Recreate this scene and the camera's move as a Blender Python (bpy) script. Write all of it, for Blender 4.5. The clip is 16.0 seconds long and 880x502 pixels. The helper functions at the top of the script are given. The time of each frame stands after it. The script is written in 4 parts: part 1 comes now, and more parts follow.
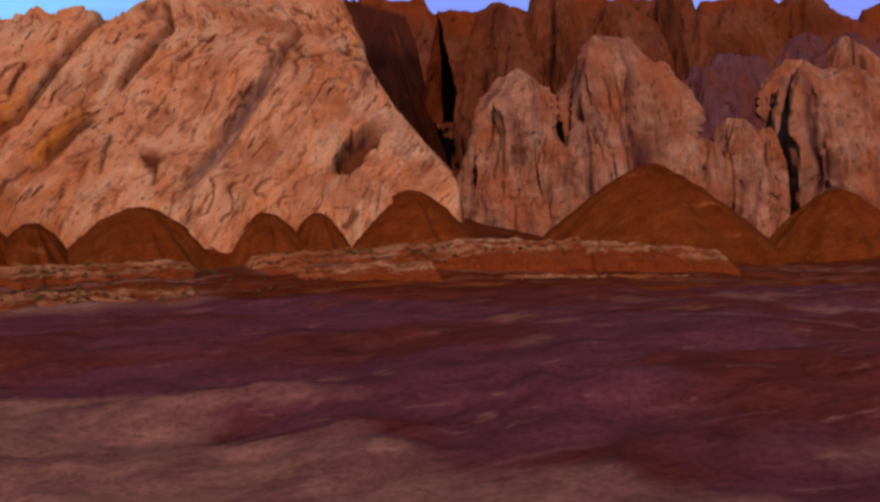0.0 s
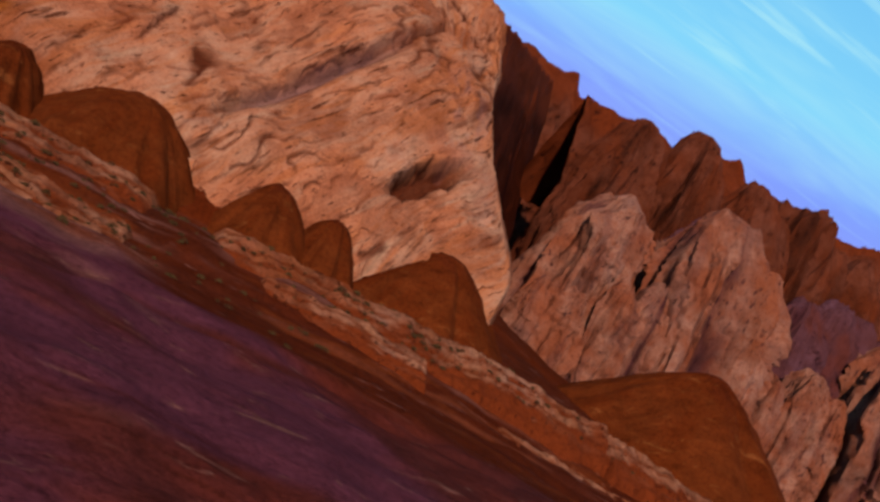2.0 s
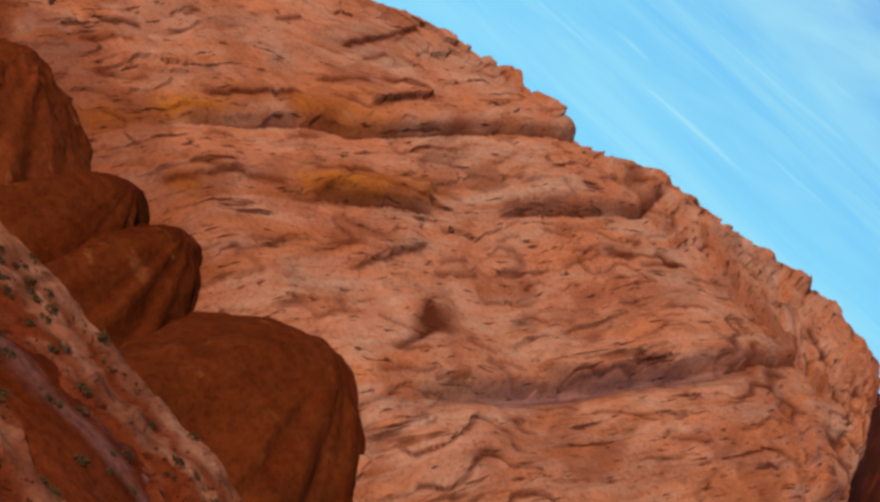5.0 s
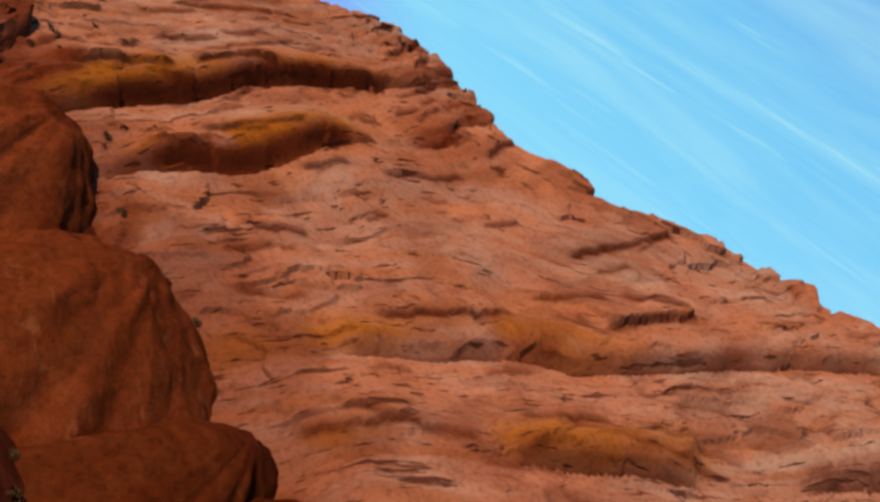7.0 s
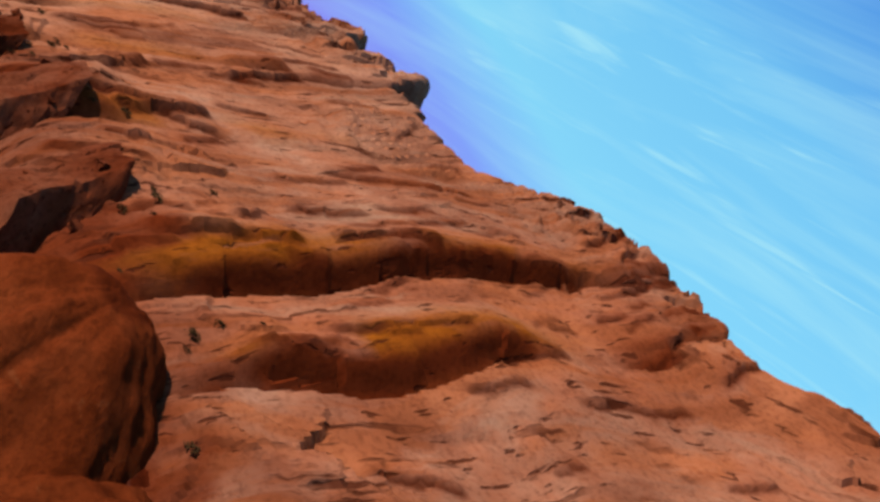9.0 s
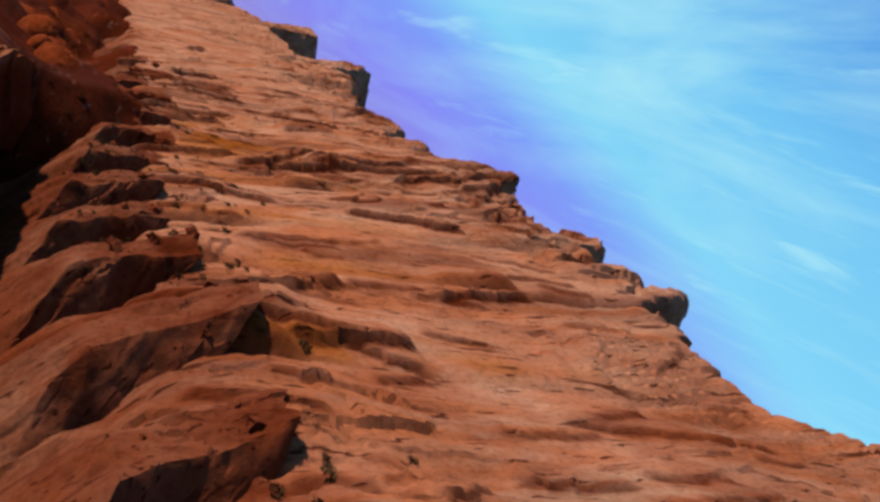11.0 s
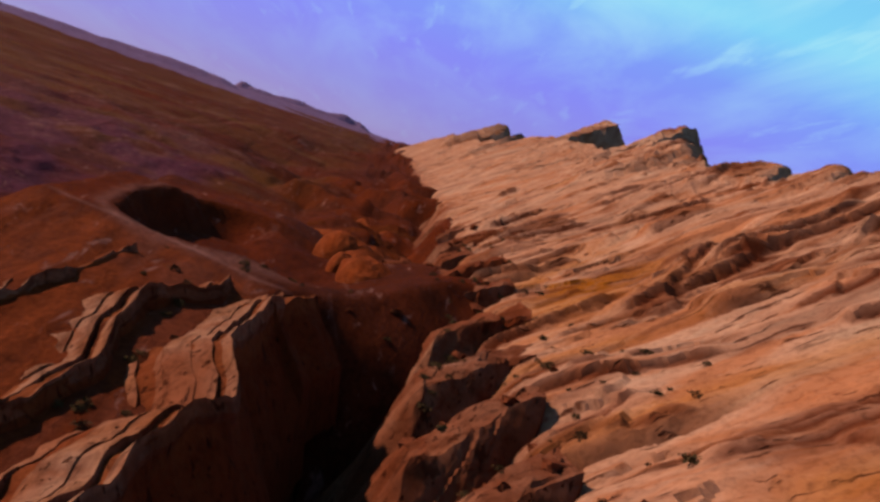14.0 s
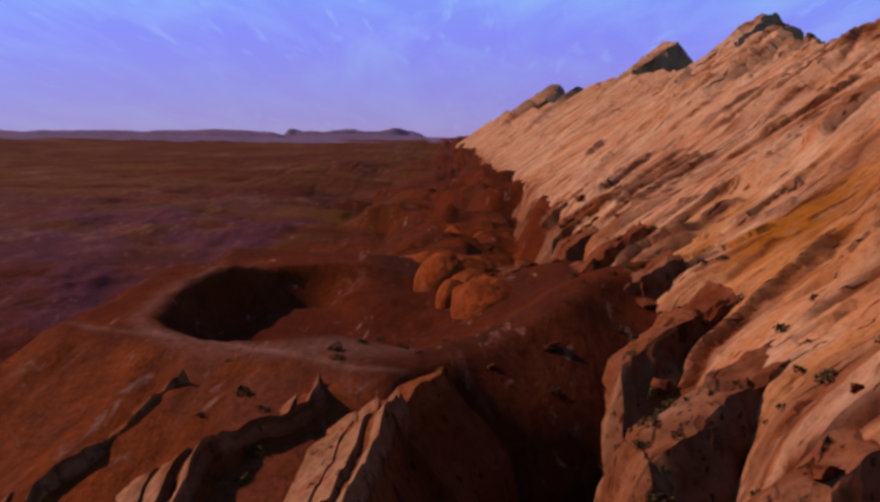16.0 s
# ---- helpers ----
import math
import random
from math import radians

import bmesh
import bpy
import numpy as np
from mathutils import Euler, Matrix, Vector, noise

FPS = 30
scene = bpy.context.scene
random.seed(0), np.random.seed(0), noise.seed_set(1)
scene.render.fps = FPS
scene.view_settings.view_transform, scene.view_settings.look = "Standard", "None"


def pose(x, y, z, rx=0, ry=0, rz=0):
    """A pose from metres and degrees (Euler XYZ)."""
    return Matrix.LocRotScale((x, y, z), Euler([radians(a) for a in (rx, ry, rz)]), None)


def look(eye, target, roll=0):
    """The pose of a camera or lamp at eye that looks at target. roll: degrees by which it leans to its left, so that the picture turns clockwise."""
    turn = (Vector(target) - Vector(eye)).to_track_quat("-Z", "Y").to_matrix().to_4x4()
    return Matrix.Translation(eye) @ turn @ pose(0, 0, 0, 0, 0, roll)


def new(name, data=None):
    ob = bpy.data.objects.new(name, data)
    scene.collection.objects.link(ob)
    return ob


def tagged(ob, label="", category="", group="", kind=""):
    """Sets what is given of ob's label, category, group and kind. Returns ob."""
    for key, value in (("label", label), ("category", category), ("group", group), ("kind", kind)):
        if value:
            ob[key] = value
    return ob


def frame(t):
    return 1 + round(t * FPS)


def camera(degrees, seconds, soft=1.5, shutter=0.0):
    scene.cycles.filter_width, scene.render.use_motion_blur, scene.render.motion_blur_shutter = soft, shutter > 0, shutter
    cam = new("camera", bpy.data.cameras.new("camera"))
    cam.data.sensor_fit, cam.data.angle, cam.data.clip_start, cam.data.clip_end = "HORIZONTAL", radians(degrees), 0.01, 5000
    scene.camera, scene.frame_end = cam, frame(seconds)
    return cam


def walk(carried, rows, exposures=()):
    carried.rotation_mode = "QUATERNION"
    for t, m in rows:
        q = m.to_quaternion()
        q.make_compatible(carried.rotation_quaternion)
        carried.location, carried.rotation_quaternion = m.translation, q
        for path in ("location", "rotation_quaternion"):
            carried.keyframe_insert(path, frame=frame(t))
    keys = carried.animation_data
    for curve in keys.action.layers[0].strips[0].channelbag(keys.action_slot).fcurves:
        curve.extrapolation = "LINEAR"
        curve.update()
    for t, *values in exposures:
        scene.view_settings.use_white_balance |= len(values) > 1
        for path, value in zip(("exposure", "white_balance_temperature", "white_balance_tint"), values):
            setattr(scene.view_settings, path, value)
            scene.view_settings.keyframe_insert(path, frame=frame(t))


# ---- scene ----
cam = camera(50.0, 16.0, soft=3.0)
PATH = [
    (0, (-8.742, 2.212, 65.847), (-8.073, 4.077, 65.576), -0.70),
    (0.5, (-3.048, 19.146, 66.111), (-2.370, 21.009, 65.848), 3.52),
    (1, (2.805, 37.157, 66.287), (3.472, 39.027, 66.040), 11.35),
    (1.5, (7.701, 55.607, 66.716), (8.348, 57.486, 66.493), 21.43),
    (2, (12.894, 74.144, 67.018), (13.485, 76.045, 66.828), 30.82),
    (2.5, (17.022, 92.533, 66.671), (17.548, 94.457, 66.526), 37.70),
    (3, (20.465, 111.077, 66.035), (20.881, 113.031, 65.936), 41.79),
    (3.5, (23.119, 129.318, 65.268), (23.395, 131.298, 65.208), 43.45),
    (4, (24.567, 147.138, 65.937), (24.677, 149.134, 65.887), 43.95),
    (4.2, (24.791, 153.993, 66.133), (24.832, 155.992, 66.089), 43.93),
    (5.25, (27.300, 188.300, 68.700), (26.938, 190.266, 68.652), 44.02),
    (6.3, (25.090, 220.833, 71.326), (24.339, 222.686, 71.268), 43.54),
    (6.5, (22.165, 226.977, 71.562), (21.352, 228.803, 71.506), 43.53),
    (7, (14.864, 241.183, 71.132), (13.899, 242.934, 71.081), 43.25),
    (7.5, (6.754, 253.410, 70.984), (5.661, 255.085, 70.962), 44.13),
    (8, (-1.647, 264.178, 71.160), (-2.849, 265.776, 71.164), 46.08),
    (8.5, (-10.586, 274.742, 70.788), (-11.897, 276.252, 70.813), 46.25),
    (9, (-20.138, 283.901, 70.454), (-21.554, 285.314, 70.458), 45.65),
    (9.5, (-30.534, 291.816, 70.220), (-32.067, 293.101, 70.211), 45.06),
    (9.7, (-34.710, 294.869, 70.015), (-36.291, 296.094, 70.004), 44.82),
    (11.8, (-77.723, 314.104, 68.277), (-79.603, 314.785, 68.289), 44.21),
    (12, (-82.860, 315.488, 68.112), (-84.757, 316.121, 68.108), 43.74),
    (12.5, (-97.123, 318.102, 67.696), (-99.056, 318.610, 67.637), 39.62),
    (13, (-111.275, 319.614, 66.865), (-113.236, 319.989, 66.753), 33.51),
    (13.5, (-124.698, 320.102, 66.239), (-126.674, 320.362, 66.075), 26.28),
    (14, (-137.376, 320.047, 65.531), (-139.361, 320.205, 65.338), 18.95),
    (14.5, (-149.184, 319.331, 64.847), (-151.171, 319.415, 64.634), 11.84),
    (15, (-160.391, 318.454, 64.495), (-162.378, 318.466, 64.263), 6.07),
    (15.5, (-171.464, 317.460, 64.010), (-173.450, 317.452, 63.775), 2.32),
    (16, (-182.249, 316.535, 63.617), (-184.234, 316.508, 63.374), 0.47),
]
walk(cam, [(t, look(eye, target, roll)) for t, eye, target, roll in PATH])

# ---- light ----
SUN_FROM = Vector((-0.24, -0.78, 0.57)).normalized()
sun_data = bpy.data.lights.new("sun", "SUN")
sun_data.energy, sun_data.angle, sun_data.color = 5.0, radians(1.5), (1.0, 0.76, 0.62)
sun = new("sun", sun_data)
sun.matrix_world = look((0, 0, 400), Vector((0, 0, 400)) - SUN_FROM)
scene.view_settings.exposure = 0.53

world = bpy.data.worlds.new("sky")
scene.world = world
world.use_nodes = True


def build_sky(tree):
    n, l = tree.nodes, tree.links
    n.clear()
    out, bg = n.new("ShaderNodeOutputWorld"), n.new("ShaderNodeBackground")
    sky = n.new("ShaderNodeTexSky")
    sky.sky_type, sky.sun_disc = "NISHITA", False
    sky.sun_elevation = math.asin(SUN_FROM.z)
    sky.sun_rotation = math.atan2(SUN_FROM.x, SUN_FROM.y)
    sky.air_density, sky.dust_density, sky.ozone_density = 1.0, 0.3, 3.0
    tint = n.new("ShaderNodeMix")
    tint.data_type, tint.blend_type = "RGBA", "MULTIPLY"
    tint.inputs["Factor"].default_value = 1.0
    tint.inputs["B"].default_value = (0.105, 0.135, 0.19, 1)
    l.new(sky.outputs[0], tint.inputs["A"])
    # thin streaked cloud, lying in one plane high over the land
    co, sep = n.new("ShaderNodeTexCoord"), n.new("ShaderNodeSeparateXYZ")
    l.new(co.outputs["Generated"], sep.inputs[0])
    up = n.new("ShaderNodeMath"); up.operation = "MAXIMUM"; up.inputs[1].default_value = 0.0
    l.new(sep.outputs["Z"], up.inputs[0])
    lift = n.new("ShaderNodeMath"); lift.operation = "ADD"; lift.inputs[1].default_value = 0.12
    l.new(up.outputs[0], lift.inputs[0])
    flat = n.new("ShaderNodeVectorMath"); flat.operation = "DIVIDE"
    three = n.new("ShaderNodeCombineXYZ")
    for k in range(3):
        l.new(lift.outputs[0], three.inputs[k])
    l.new(co.outputs["Generated"], flat.inputs[0]); l.new(three.outputs[0], flat.inputs[1])
    turn = n.new("ShaderNodeMapping")
    turn.inputs["Rotation"].default_value = (0, 0, radians(25))
    turn.inputs["Scale"].default_value = (0.5, 1.7, 0.0)
    l.new(flat.outputs[0], turn.inputs[0])
    cloud = n.new("ShaderNodeTexNoise")
    cloud.inputs["Scale"].default_value, cloud.inputs["Detail"].default_value = 1.3, 9
    cloud.inputs["Roughness"].default_value, cloud.inputs["Distortion"].default_value = 0.58, 0.6
    l.new(turn.outputs[0], cloud.inputs["Vector"])
    ramp = n.new("ShaderNodeValToRGB")
    ramp.color_ramp.elements[0].position, ramp.color_ramp.elements[1].position = 0.44, 0.72
    ramp.color_ramp.elements[1].color = (0.75, 0.75, 0.75, 1)
    l.new(cloud.outputs["Fac"], ramp.inputs[0])
    # low haze
    haze = n.new("ShaderNodeValToRGB")
    haze.color_ramp.elements[0].position, haze.color_ramp.elements[0].color = 0.0, (0.34, 0.25, 0.62, 1)
    haze.color_ramp.elements[1].position, haze.color_ramp.elements[1].color = 1.0, (0.012, 0.05, 0.20, 1)
    for at, c in ((0.04, (0.28, 0.22, 0.76)), (0.10, (0.25, 0.23, 0.96)), (0.16, (0.22, 0.34, 1.0)), (0.22, (0.25, 0.74, 1.0)), (0.34, (0.19, 0.63, 1.0)), (0.50, (0.07, 0.28, 0.85)), (0.65, (0.03, 0.12, 0.45))):
        e = haze.color_ramp.elements.new(at)
        e.color = (*c, 1)
    # the violet haze is thickest towards the west
    west = n.new("ShaderNodeMapRange"); west.interpolation_type = "SMOOTHSTEP"
    west.inputs[1].default_value, west.inputs[2].default_value, west.inputs[3].default_value, west.inputs[4].default_value = -0.98, -0.55, 0.0, 0.11
    l.new(sep.outputs["X"], west.inputs[0])
    clear = n.new("ShaderNodeMath"); clear.operation = "ADD"
    low = n.new("ShaderNodeMapRange")
    low.inputs[1].default_value, low.inputs[2].default_value, low.inputs[3].default_value, low.inputs[4].default_value = 0.10, 0.30, 1.0, 0.0
    l.new(up.outputs[0], low.inputs[0])
    much = n.new("ShaderNodeMath"); much.operation = "MULTIPLY"
    east = n.new("ShaderNodeMapRange"); east.interpolation_type = "SMOOTHSTEP"
    east.inputs[1].default_value, east.inputs[2].default_value, east.inputs[3].default_value, east.inputs[4].default_value = -0.15, 0.30, 1.0, 0.15
    l.new(sep.outputs["X"], east.inputs[0])
    side = n.new("ShaderNodeMath"); side.operation = "MULTIPLY"
    l.new(west.outputs[0], side.inputs[0]); l.new(east.outputs[0], side.inputs[1])
    l.new(side.outputs[0], much.inputs[0]); l.new(low.outputs[0], much.inputs[1])
    l.new(up.outputs[0], clear.inputs[0]); l.new(much.outputs[0], clear.inputs[1])
    l.new(clear.outputs[0], haze.inputs[0])
    half = n.new("ShaderNodeMix"); half.data_type = "RGBA"; half.inputs["Factor"].default_value = 0.88
    l.new(tint.outputs["Result"], half.inputs["A"]); l.new(haze.outputs[0], half.inputs["B"])
    both = n.new("ShaderNodeMix"); both.data_type = "RGBA"
    both.inputs["B"].default_value = (0.50, 0.92, 1.0, 1)
    thin = n.new("ShaderNodeMapRange")
    thin.inputs[1].default_value, thin.inputs[2].default_value, thin.inputs[3].default_value, thin.inputs[4].default_value = 0.05, 0.30, 0.10, 1.0
    l.new(up.outputs[0], thin.inputs[0])
    fade = n.new("ShaderNodeMath"); fade.operation = "MULTIPLY"
    l.new(ramp.outputs[0], fade.inputs[0]); l.new(thin.outputs[0], fade.inputs[1])
    comb = n.new("ShaderNodeMapping")
    comb.inputs["Rotation"].default_value = (0, 0, radians(32))
    comb.inputs["Scale"].default_value = (0.75, 4.2, 0.0)
    l.new(flat.outputs[0], comb.inputs[0])
    hair = n.new("ShaderNodeTexNoise")
    hair.inputs["Scale"].default_value, hair.inputs["Detail"].default_value = 2.1, 7
    hair.inputs["Roughness"].default_value, hair.inputs["Distortion"].default_value = 0.55, 0.35
    l.new(comb.outputs[0], hair.inputs["Vector"])
    wisp = n.new("ShaderNodeMapRange"); wisp.interpolation_type = "SMOOTHSTEP"
    wisp.inputs[1].default_value, wisp.inputs[2].default_value, wisp.inputs[3].default_value, wisp.inputs[4].default_value = 0.53, 0.72, 0.0, 0.65
    l.new(hair.outputs["Fac"], wisp.inputs[0])
    seen = n.new("ShaderNodeMath"); seen.operation = "MULTIPLY"
    l.new(wisp.outputs[0], seen.inputs[0]); l.new(thin.outputs[0], seen.inputs[1])
    cover = n.new("ShaderNodeMath"); cover.operation = "MAXIMUM"
    l.new(fade.outputs[0], cover.inputs[0]); l.new(seen.outputs[0], cover.inputs[1])
    l.new(cover.outputs[0], both.inputs["Factor"]); l.new(half.outputs["Result"], both.inputs["A"])
    l.new(both.outputs["Result"], bg.inputs[0])
    bg.inputs[1].default_value = 0.65
    l.new(bg.outputs[0], out.inputs[0])


build_sky(world.node_tree)

# ---- noise ----


def lattice(i, j, k, seed):
    h = (i * 374761393 + j * 668265263 + k * 2147483647 + seed * 1274126177) & 0xFFFFFFFF
    h = ((h ^ (h >> 13)) * 1103515245) & 0xFFFFFFFF
    h = ((h ^ (h >> 16)) * 2246822519) & 0xFFFFFFFF
    return ((h ^ (h >> 15)) & 0xFFFFFF) / float(0x7FFFFF) - 1.0


def grain(x, y, z=0.0, seed=0):
    """Smooth value noise, -1 to 1."""
    x, y, z = np.broadcast_arrays(np.asarray(x, float), np.asarray(y, float), np.asarray(z, float))
    i, j, k = np.floor(x).astype(np.int64), np.floor(y).astype(np.int64), np.floor(z).astype(np.int64)
    u, v, w = x - i, y - j, z - k
    u, v, w = u * u * u * (u * (u * 6 - 15) + 10), v * v * v * (v * (v * 6 - 15) + 10), w * w * w * (w * (w * 6 - 15) + 10)
    flat = not np.any(w)
    r = 0
    for c in ((0,) if flat else (0, 1)):
        a = lattice(i, j, k + c, seed) * (1 - u) + lattice(i + 1, j, k + c, seed) * u
        b = lattice(i, j + 1, k + c, seed) * (1 - u) + lattice(i + 1, j + 1, k + c, seed) * u
        r = r + (a * (1 - v) + b * v) * (1.0 if flat else (w if c else 1 - w))
    return r


def fbm(x, y, z=0.0, seed=0, octaves=4, gain=0.5):
    r, a, f = 0, 1.0, 1.0
    for o in range(octaves):
        r = r + a * grain(x * f, y * f, z * f, seed + 17 * o)
        a, f = a * gain, f * 2.03
    return r


def ridged(x, y, z=0.0, seed=0, octaves=3, gain=0.5):
    r, a, f = 0, 1.0, 1.0
    for o in range(octaves):
        r = r + a * (1 - 2 * np.abs(grain(x * f, y * f, z * f, seed + 29 * o)))
        a, f = a * gain, f * 2.1
    return r


def facets(x, y, seed=0):
    """Broken rock: tilted flat pieces that meet at sharp edges, about -1 to 1."""
    x, y = np.broadcast_arrays(np.asarray(x, float), np.asarray(y, float))
    i, j = np.floor(x).astype(np.int64), np.floor(y).astype(np.int64)
    best, r = np.full(x.shape, 9.0), np.zeros(x.shape)
    for a in (-1, 0, 1):
        for b in (-1, 0, 1):
            p, q = i + a, j + b
            dx = x - (p + 0.5 + 0.45 * lattice(p, q, 0 * p, seed)); dy = y - (q + 0.5 + 0.45 * lattice(p, q, 0 * p, seed + 1))
            d = dx * dx + dy * dy
            v = 0.55 * lattice(p, q, 0 * p, seed + 2) + 0.8 * dx * lattice(p, q, 0 * p, seed + 3) + 0.8 * dy * lattice(p, q, 0 * p, seed + 4)
            near = d < best
            best, r = np.where(near, d, best), np.where(near, v, r)
    return r


def step(a, b, x):
    t = np.clip((x - a) / (b - a), 0, 1)
    return t * t * (3 - 2 * t)


def bump_at(x, y, cx, cy, sx, sy):
    return np.exp(-((x - cx) / sx) ** 2 - ((y - cy) / sy) ** 2)


# ---- materials ----


def material(name, rough=0.9):
    m = bpy.data.materials.new(name)
    m.use_nodes = True
    b = m.node_tree.nodes["Principled BSDF"]
    b.inputs["Roughness"].default_value = rough
    b.inputs["Specular IOR Level"].default_value = 0.01
    return m, m.node_tree.nodes, m.node_tree.links, b


def node_noise(n, l, vec, scale, detail=6, rough=0.6, stretch=None, turn=(0, 0, 0), distortion=0.0):
    if stretch:
        mp = n.new("ShaderNodeMapping")
        mp.inputs["Scale"].default_value = stretch
        mp.inputs["Rotation"].default_value = [radians(a) for a in turn]
        l.new(vec, mp.inputs[0]); vec = mp.outputs[0]
    t = n.new("ShaderNodeTexNoise")
    t.inputs["Scale"].default_value, t.inputs["Detail"].default_value, t.inputs["Roughness"].default_value = scale, detail, rough
    t.inputs["Distortion"].default_value = distortion
    l.new(vec, t.inputs["Vector"])
    return t.outputs["Fac"]


def node_ramp(n, l, fac, *stops):
    r = n.new("ShaderNodeValToRGB")
    e = r.color_ramp.elements
    while len(e) < len(stops):
        e.new(0.5)
    for k, (p, c) in enumerate(stops):
        e[k].position, e[k].color = p, (*c, 1) if len(c) == 3 else c
    l.new(fac, r.inputs[0])
    return r.outputs[0]


def node_mix(n, l, fac, a, b, mode="MIX"):
    m = n.new("ShaderNodeMix")
    m.data_type, m.blend_type = "RGBA", mode
    for sock, v in (("Factor", fac), ("A", a), ("B", b)):
        if isinstance(v, (int, float)):
            m.inputs[sock].default_value = v
        elif isinstance(v, tuple):
            m.inputs[sock].default_value = (*v, 1)
        else:
            l.new(v, m.inputs[sock])
    return m.outputs["Result"]


def node_bump(n, l, b, height, strength, distance, previous=None):
    t = n.new("ShaderNodeBump")
    t.inputs["Strength"].default_value, t.inputs["Distance"].default_value = strength, distance
    l.new(height, t.inputs["Height"])
    if previous:
        l.new(previous, t.inputs["Normal"])
    l.new(t.outputs[0], b.inputs["Normal"])
    return t.outputs[0]


TONE = 0.60


def toned(*colours):
    return [tuple(TONE * v for v in c) for c in colours]


def sandstone(name, pale, warm, dark, ochre, lay=""):
    """Weathered sandstone. The attribute "mark" says where ochre beds (red), darker rock and painted shade (green) and
    red rubble (blue) lie; "lay" runs along the beds.
    """
    m, n, l, b = material(name)
    pale, warm, dark, ochre = toned(pale, warm, dark, ochre)
    co = n.new("ShaderNodeTexCoord").outputs["Object"]
    mark = n.new("ShaderNodeAttribute"); mark.attribute_name = "mark"
    sep = n.new("ShaderNodeSeparateColor"); l.new(mark.outputs["Color"], sep.inputs[0])
    along = co
    if lay:
        at = n.new("ShaderNodeAttribute"); at.attribute_name = lay
        along = at.outputs["Vector"]
    broad = node_noise(n, l, co, 0.03, 6, 0.62, distortion=0.3)
    mid = node_noise(n, l, along, 0.22, 9, 0.66, distortion=0.15)
    streak = node_noise(n, l, along, 0.6, 7, 0.62, distortion=0.7)
    fine = node_noise(n, l, co, 1.1, 7, 0.66)
    col = node_mix(n, l, node_ramp(n, l, broad, (0.42, (0, 0, 0)), (0.60, (1, 1, 1))), pale, warm)
    col = node_mix(n, l, node_ramp(n, l, mid, (0.48, (0, 0, 0)), (0.66, (0.85, 0.85, 0.85))), col, warm)
    col = node_mix(n, l, node_ramp(n, l, broad, (0.30, (0.55, 0.55, 0.55)), (0.40, (0, 0, 0))), col, (pale[0] * 0.95, pale[1] * 1.12, pale[2] * 1.35))
    if lay:
        pos = n.new("ShaderNodeSeparateXYZ"); l.new(co, pos.inputs[0])
        west = n.new("ShaderNodeMapRange"); west.inputs[1].default_value, west.inputs[2].default_value, west.inputs[4].default_value = -130.0, -270.0, 0.75
        l.new(pos.outputs["X"], west.inputs[0])
        col = node_mix(n, l, west.outputs[0], col, (pale[0] * 1.28, pale[1] * 1.30, pale[2] * 1.26))
    if lay:
        flow = node_noise(n, l, along, 0.055, 8, 0.6, stretch=(1.5, 0.6, 1.0), distortion=1.4)
        col = node_mix(n, l, node_ramp(n, l, flow, (0.50, (0, 0, 0)), (0.60, (0.8, 0.8, 0.8))), col, (warm[0] * 1.02, warm[1] * 0.95, warm[2] * 0.75))
        col = node_mix(n, l, node_ramp(n, l, flow, (0.34, (0.75, 0.75, 0.75)), (0.44, (0, 0, 0))), col, (pale[0] * 0.98, pale[1] * 1.16, pale[2] * 1.22))
        vein = node_noise(n, l, along, 0.16, 6, 0.6, stretch=(2.2, 0.35, 1.0), distortion=1.0)
        col = node_mix(n, l, node_ramp(n, l, vein, (0.57, (0, 0, 0)), (0.66, (0.7, 0.7, 0.7))), col, (warm[0] * 0.90, warm[1] * 0.76, warm[2] * 0.55))
    stain = node_mix(n, l, 1.0, sep.outputs["Red"], node_ramp(n, l, node_noise(n, l, along, 0.35, 7, 0.7, stretch=(1.6, 0.5, 1.0)), (0.34, (0.4, 0.4, 0.4)), (0.48, (1, 1, 1))), "MULTIPLY")
    col = node_mix(n, l, stain, col, ochre)
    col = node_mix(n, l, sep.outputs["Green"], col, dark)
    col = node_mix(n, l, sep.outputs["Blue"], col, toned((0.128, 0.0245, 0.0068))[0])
    col = node_mix(n, l, mark.outputs["Alpha"], col, toned((0.195, 0.118, 0.118))[0])
    col = node_mix(n, l, 0.85, col, node_ramp(n, l, streak, (0.28, (0.45, 0.32, 0.27)), (0.36, (0.95, 0.93, 0.92)), (0.70, (1.1, 1.1, 1.1))), "MULTIPLY")
    col = node_mix(n, l, 0.45, col, node_ramp(n, l, fine, (0.36, (0.45, 0.38, 0.35)), (0.52, (1.05, 1.05, 1.05))), "MULTIPLY")
    line = None
    for scale, thin, seed in ((0.10, 0.020, 0.0), (0.27, 0.030, 5.0)):
        warp = n.new("ShaderNodeVectorMath"); warp.operation = "MULTIPLY_ADD"
        wob = n.new("ShaderNodeTexNoise"); wob.inputs["Scale"].default_value = scale * 1.6; wob.inputs["Detail"].default_value = 4
        l.new(along, wob.inputs["Vector"]); l.new(wob.outputs["Color"], warp.inputs[0])
        warp.inputs[1].default_value = (0.28 / scale,) * 3
        squash = n.new("ShaderNodeVectorMath"); squash.operation = "MULTIPLY"
        squash.inputs[1].default_value = (1.0, 0.45, 1.0) if lay else (1.0, 1.0, 0.3)
        l.new(along, squash.inputs[0]); l.new(squash.outputs[0], warp.inputs[2])
        vor = n.new("ShaderNodeTexVoronoi"); vor.feature = "DISTANCE_TO_EDGE"; vor.inputs["Scale"].default_value = scale
